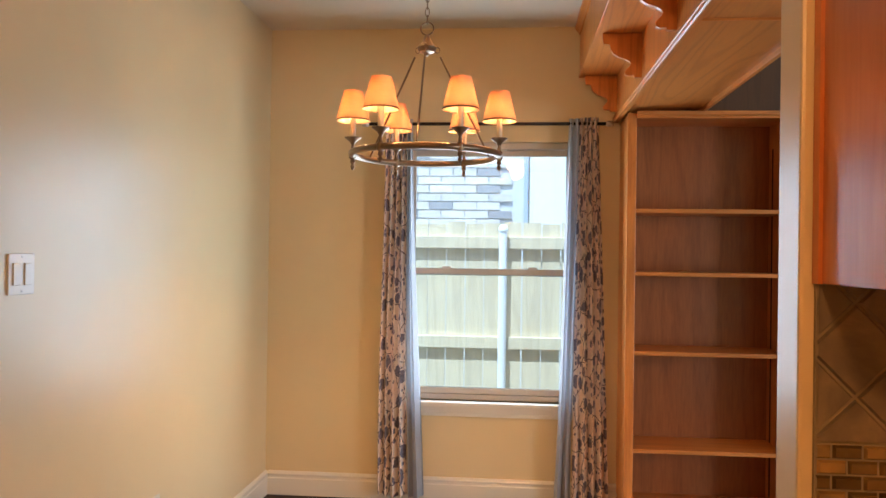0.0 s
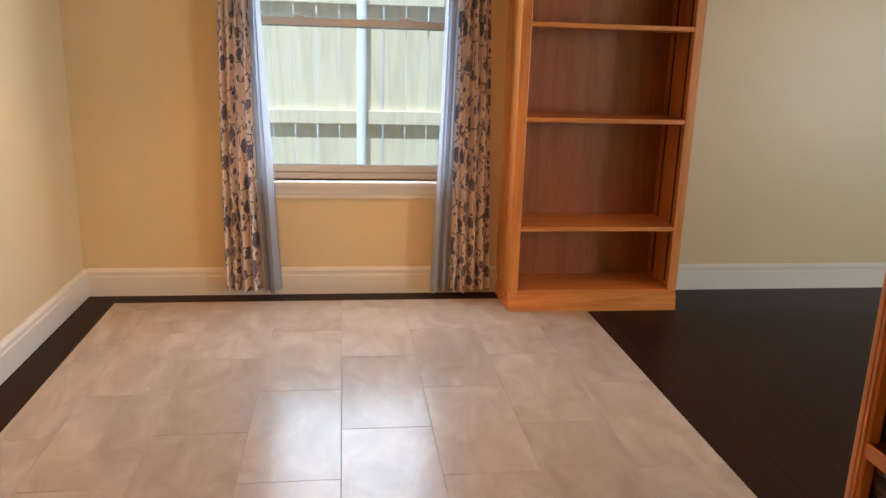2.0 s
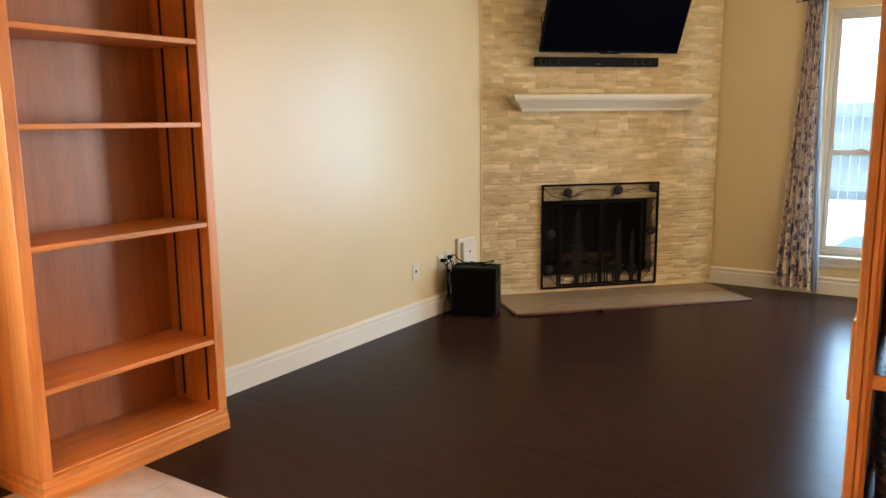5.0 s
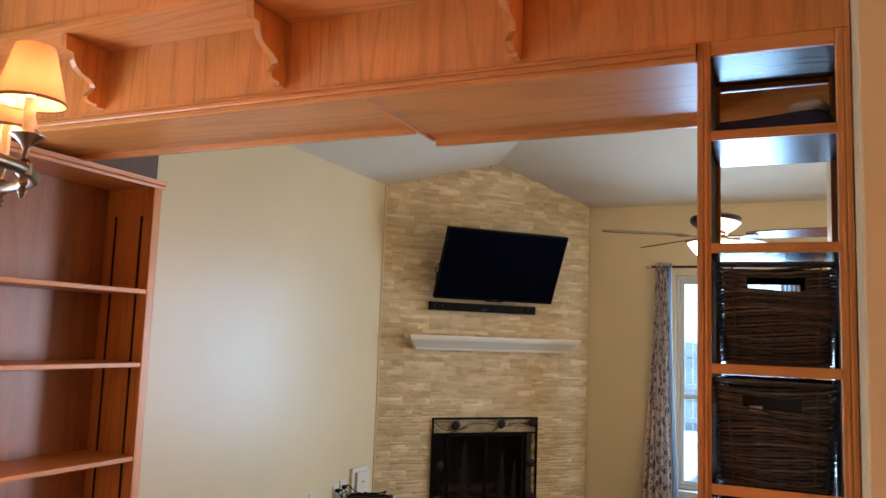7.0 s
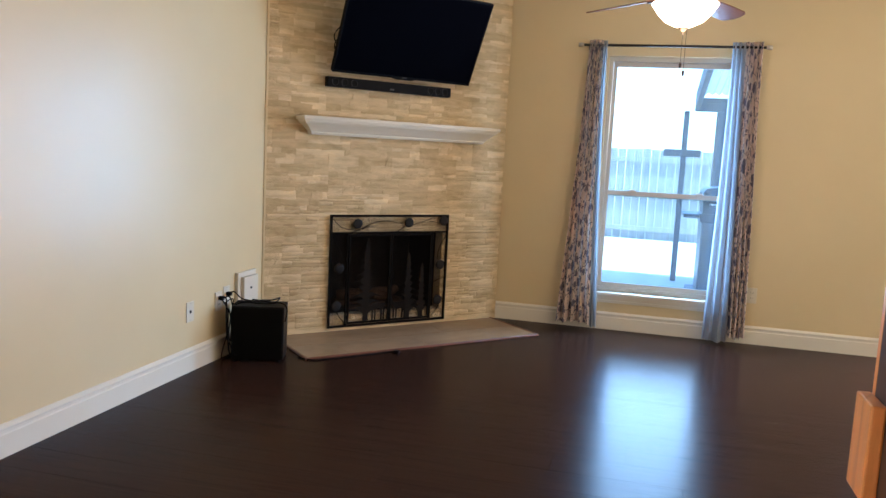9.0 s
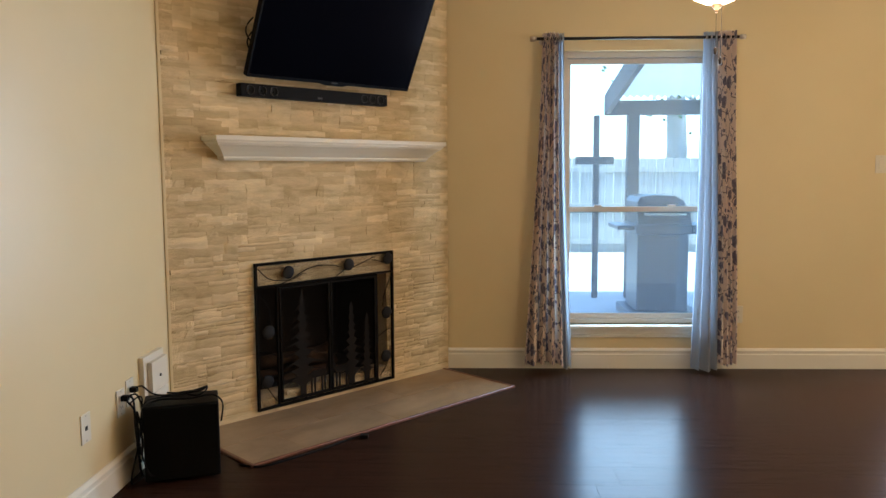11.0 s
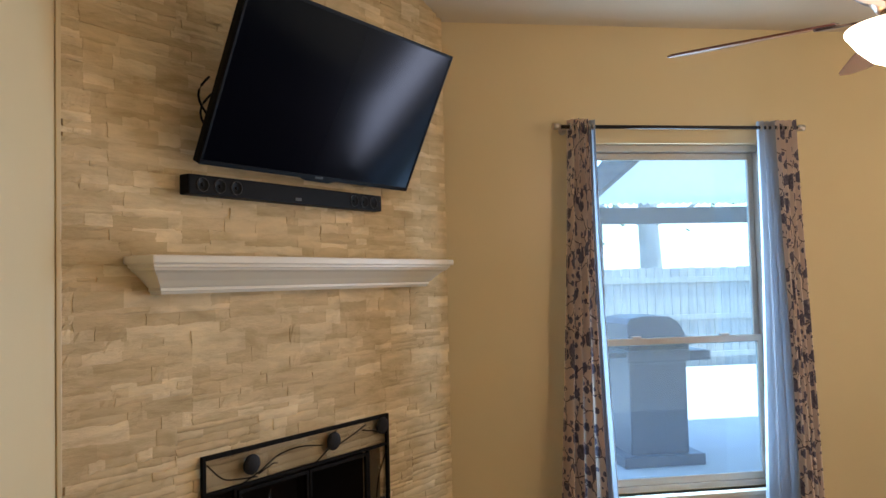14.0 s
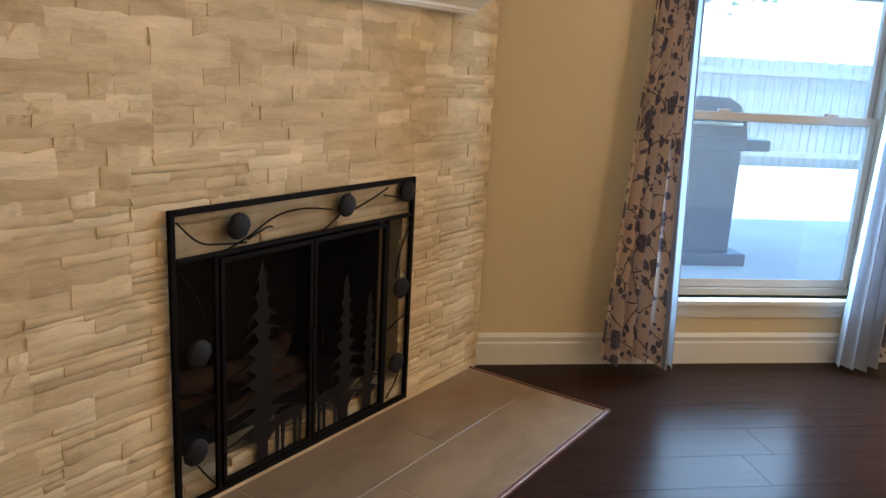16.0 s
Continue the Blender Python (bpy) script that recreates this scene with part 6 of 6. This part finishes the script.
def unit_piece(name, material, chamfer):
    """A flat piece one by one, its top edge eased, to be scaled."""
    bm = bmesh.new()
    lo = [bm.verts.new((x, y, -1)) for x, y in ((-0.5, -0.5), (0.5, -0.5), (0.5, 0.5), (-0.5, 0.5))]
    mid = [bm.verts.new((x, y, -0.15)) for x, y in ((-0.5, -0.5), (0.5, -0.5), (0.5, 0.5), (-0.5, 0.5))]
    cx, cy = chamfer
    hi = [bm.verts.new((sx * (0.5 - cx), sy * (0.5 - cy), 0)) for sx, sy in ((-1, -1), (1, -1), (1, 1), (-1, 1))]
    bm.faces.new(hi)
    for a, b in ((lo, mid), (mid, hi)):
        for i in range(4):
            bm.faces.new((a[i], a[(i + 1) % 4], b[(i + 1) % 4], b[i]))
    bmesh.ops.recalc_face_normals(bm, faces=bm.faces[:])
    me = bpy.data.meshes.new(name)
    bm.to_mesh(me)
    bm.free()
    me.materials.append(material)
    return me


def lay(name, me, parent, x0, x1, y0, y1, top, thick, gap):
    ob = new(name, me)
    ob.parent = parent
    ob.matrix_basis = Matrix.Translation(((x0 + x1) / 2, (y0 + y1) / 2, top)) @ Matrix.Diagonal((x1 - x0 - gap, y1 - y0 - gap, thick, 1))
    return ob


TX0, TX1, TY1 = -0.925, 1.305, 4.925
plank = unit_piece("plank", FLOOR_WOOD, (0.0022, 0.0004))
rng = random.Random(4)
W, LEN = 0.19, 1.22


def plank_run(x0, x1, y0, y1, start):
    y = y0 - start
    while y < y1:
        a, b = max(y, y0), min(y + LEN, y1)
        if b - a > 0.03:
            lay("plank", plank, floor, x0, x1, a, b, 0.0, 0.006, 0.0004)
        y += LEN


x = TX1
while x < RX:
    south = -1.62 if x > 2.1 else 1.955
    plank_run(x, min(x + W, RX), south, BY, rng.uniform(0.1, 1.1))
    x += W
plank_run(LX, TX0, -2.4, TY1, 0.35)
x = LX
while x < TX1 - 0.01:
    lay("plank", plank, floor, x, min(x + LEN, TX1), TY1, BY, 0.0, 0.006, 0.0004)
    x += LEN

tile_bed = structure("tile_floor", box_bm(TX0, TX1, -2.5, TY1, -0.0115, 0.0022), GROUT, "beige porcelain tile floor set into dark planks")
structure("kitchen_floor", box_bm(TX1, 2.0, -2.5, 1.86, -0.0115, 0.002), TILE, "beige tiled kitchen floor")
tile_mesh = unit_piece("floor_tile", TILE, (0.003, 0.0015))
TW, TL = 0.2955, 0.5985
for k in range(-4, 5):
    a, b = 0.135 + TW * k, 0.135 + TW * (k + 1)
    a, b = max(a, TX0), min(b, TX1)
    if b - a < 0.02:
        continue
    y = 3.02 + (0.2995 if k % 2 else 0.0) - TL * 10
    while y < TY1:
        c, d = max(y, -2.45), min(y + TL, TY1)
        if d - c > 0.03:
            lay("floor_tile", tile_mesh, tile_bed, a, b, c, d, 0.004, 0.008, 0.0014)
        y += TL
hearth_piece = unit_piece("hearth_tile", HEARTH_TILE, (0.006, 0.004))
for s0, s1, d0, d1 in [(0.075 + 0.6 * i - (0.3 if r else 0), 0.075 + 0.6 * (i + 1) - (0.3 if r else 0), 0.012 + 0.298 * r, 0.012 + 0.298 * (r + 1)) for r in range(2) for i in range(4)]:
    s0, s1 = max(s0, 0.091), min(s1, 1.881)
    if s1 - s0 < 0.03:
        continue
    ob = lay("hearth_tile", hearth_piece, hearth_top, s0, s1, d0, d1, 0.009, 0.006, 0.004)
    ob.matrix_basis = FP @ ob.matrix_basis


# ---- stone facing ----
def stone_unit(seed):
    """A split stone one by one by one: uneven outline, chipped rim, rough face."""
    r = random.Random(seed)
    bm = bmesh.new()
    cols, rows = 5, 3
    grid = []
    for k in range(rows):
        line = []
        for c in range(cols):
            rim = k in (0, rows - 1) or c in (0, cols - 1)
            x = -0.5 + c / (cols - 1) + (r.uniform(-0.05, 0.05) if 0 < c < cols - 1 else r.uniform(-0.005, 0.03) * (1 if c else -1))
            z = -0.5 + k / (rows - 1) + (r.uniform(-0.04, 0.17) * (1 if k else -1) if k in (0, rows - 1) else r.uniform(-0.2, 0.2))
            line.append(bm.verts.new((x, r.uniform(0.34, 0.50) if rim else r.uniform(0.44, 0.60), z)))
        grid.append(line)
    for k in range(rows - 1):
        for c in range(cols - 1):
            bm.faces.new((grid[k][c], grid[k][c + 1], grid[k + 1][c + 1], grid[k + 1][c]))
    border = grid[0] + [grid[1][-1]] + grid[2][::-1] + [grid[1][0]]
    back = [bm.verts.new((v.co.x, -0.5, v.co.z)) for v in border]
    for k in range(len(border)):
        n = (k + 1) % len(border)
        bm.faces.new((border[k], back[k], back[n], border[n]))
    bmesh.ops.recalc_face_normals(bm, faces=bm.faces[:])
    for f in bm.faces:
        f.smooth = abs(f.normal.y) > 0.3
    me = bpy.data.meshes.new("stone")
    bm.to_mesh(me)
    bm.free()
    me.materials.append(STONE)
    return me


units = [stone_unit(i) for i in range(24)]
rng = random.Random(11)
stones = []
z = 0.046
while z < 3.06:
    # ledger panels set side by side, each with its own broken rows
    s = rng.uniform(-0.4, 0.0)
    while s < FLEN:
        wide = rng.uniform(0.30, 0.58)
        cuts = [0.0]
        while cuts[-1] < 0.15 - 0.016:
            cuts.append(cuts[-1] + rng.choice((0.015, 0.019, 0.023, 0.027, 0.032, 0.038, 0.048)))
        cuts[-1] = 0.15
        if len(cuts) > 2 and cuts[-1] - cuts[-2] < 0.012:
            del cuts[-2]
        for lo, hi in zip(cuts, cuts[1:]):
            t0 = s
            while t0 < s + wide - 0.001:
                t1 = t0 + rng.uniform(0.05, 0.25)
                if t1 > s + wide - 0.04:
                    t1 = s + wide
                a, b, c, d = max(t0, 0.008), min(t1, FLEN - 0.002), z + lo, z + hi
                t0 = t1
                pieces = [(a, b)]
                if d > OPEN_Z[0] and c < OPEN_Z[1]:
                    pieces = [(a, min(b, OPEN_S[0])), (max(a, OPEN_S[1]), b)]
                for p, q in pieces:
                    top = peak((p + q) / 2)
                    if q - p > 0.012 and c < top - 0.005:
                        stones.append((p, q, c, min(d, top + 0.02)))
        s += wide
    z += 0.15
near = [st for st in stones if 0.0 < st[2] < 1.75 and st[1] > 0.15][:300]
chosen = set(near)
rest_v, rest_f = [], []
for p, q, c, d in stones:
    proud = rng.uniform(0.0118, 0.0162)
    me = units[rng.randrange(24)]
    m = FP @ Matrix.Translation(((p + q) / 2, proud / 2 - 0.004, (c + d) / 2)) @ pose(0, 0, 0, 0, rng.uniform(-0.5, 0.5), rng.uniform(-0.4, 0.4)) @ Matrix.Diagonal((q - p - 0.0004, proud, d - c - 0.0002, 1))
    if (p, q, c, d) in chosen:
        ob = new("stone", me)
        ob.parent = chimney_wall
        ob.matrix_basis = m
    else:
        base = len(rest_v)
        rest_v += [m @ v.co for v in me.vertices]
        rest_f += [[base + i for i in f.vertices] for f in me.polygons]
me = bpy.data.meshes.new("upper_stones")
me.from_pydata(rest_v, [], rest_f)
me.materials.append(STONE)
upper = new("upper_stones", me)
upper.parent = chimney_wall
tagged(upper, "split travertine stones higher up", kind="stuff")
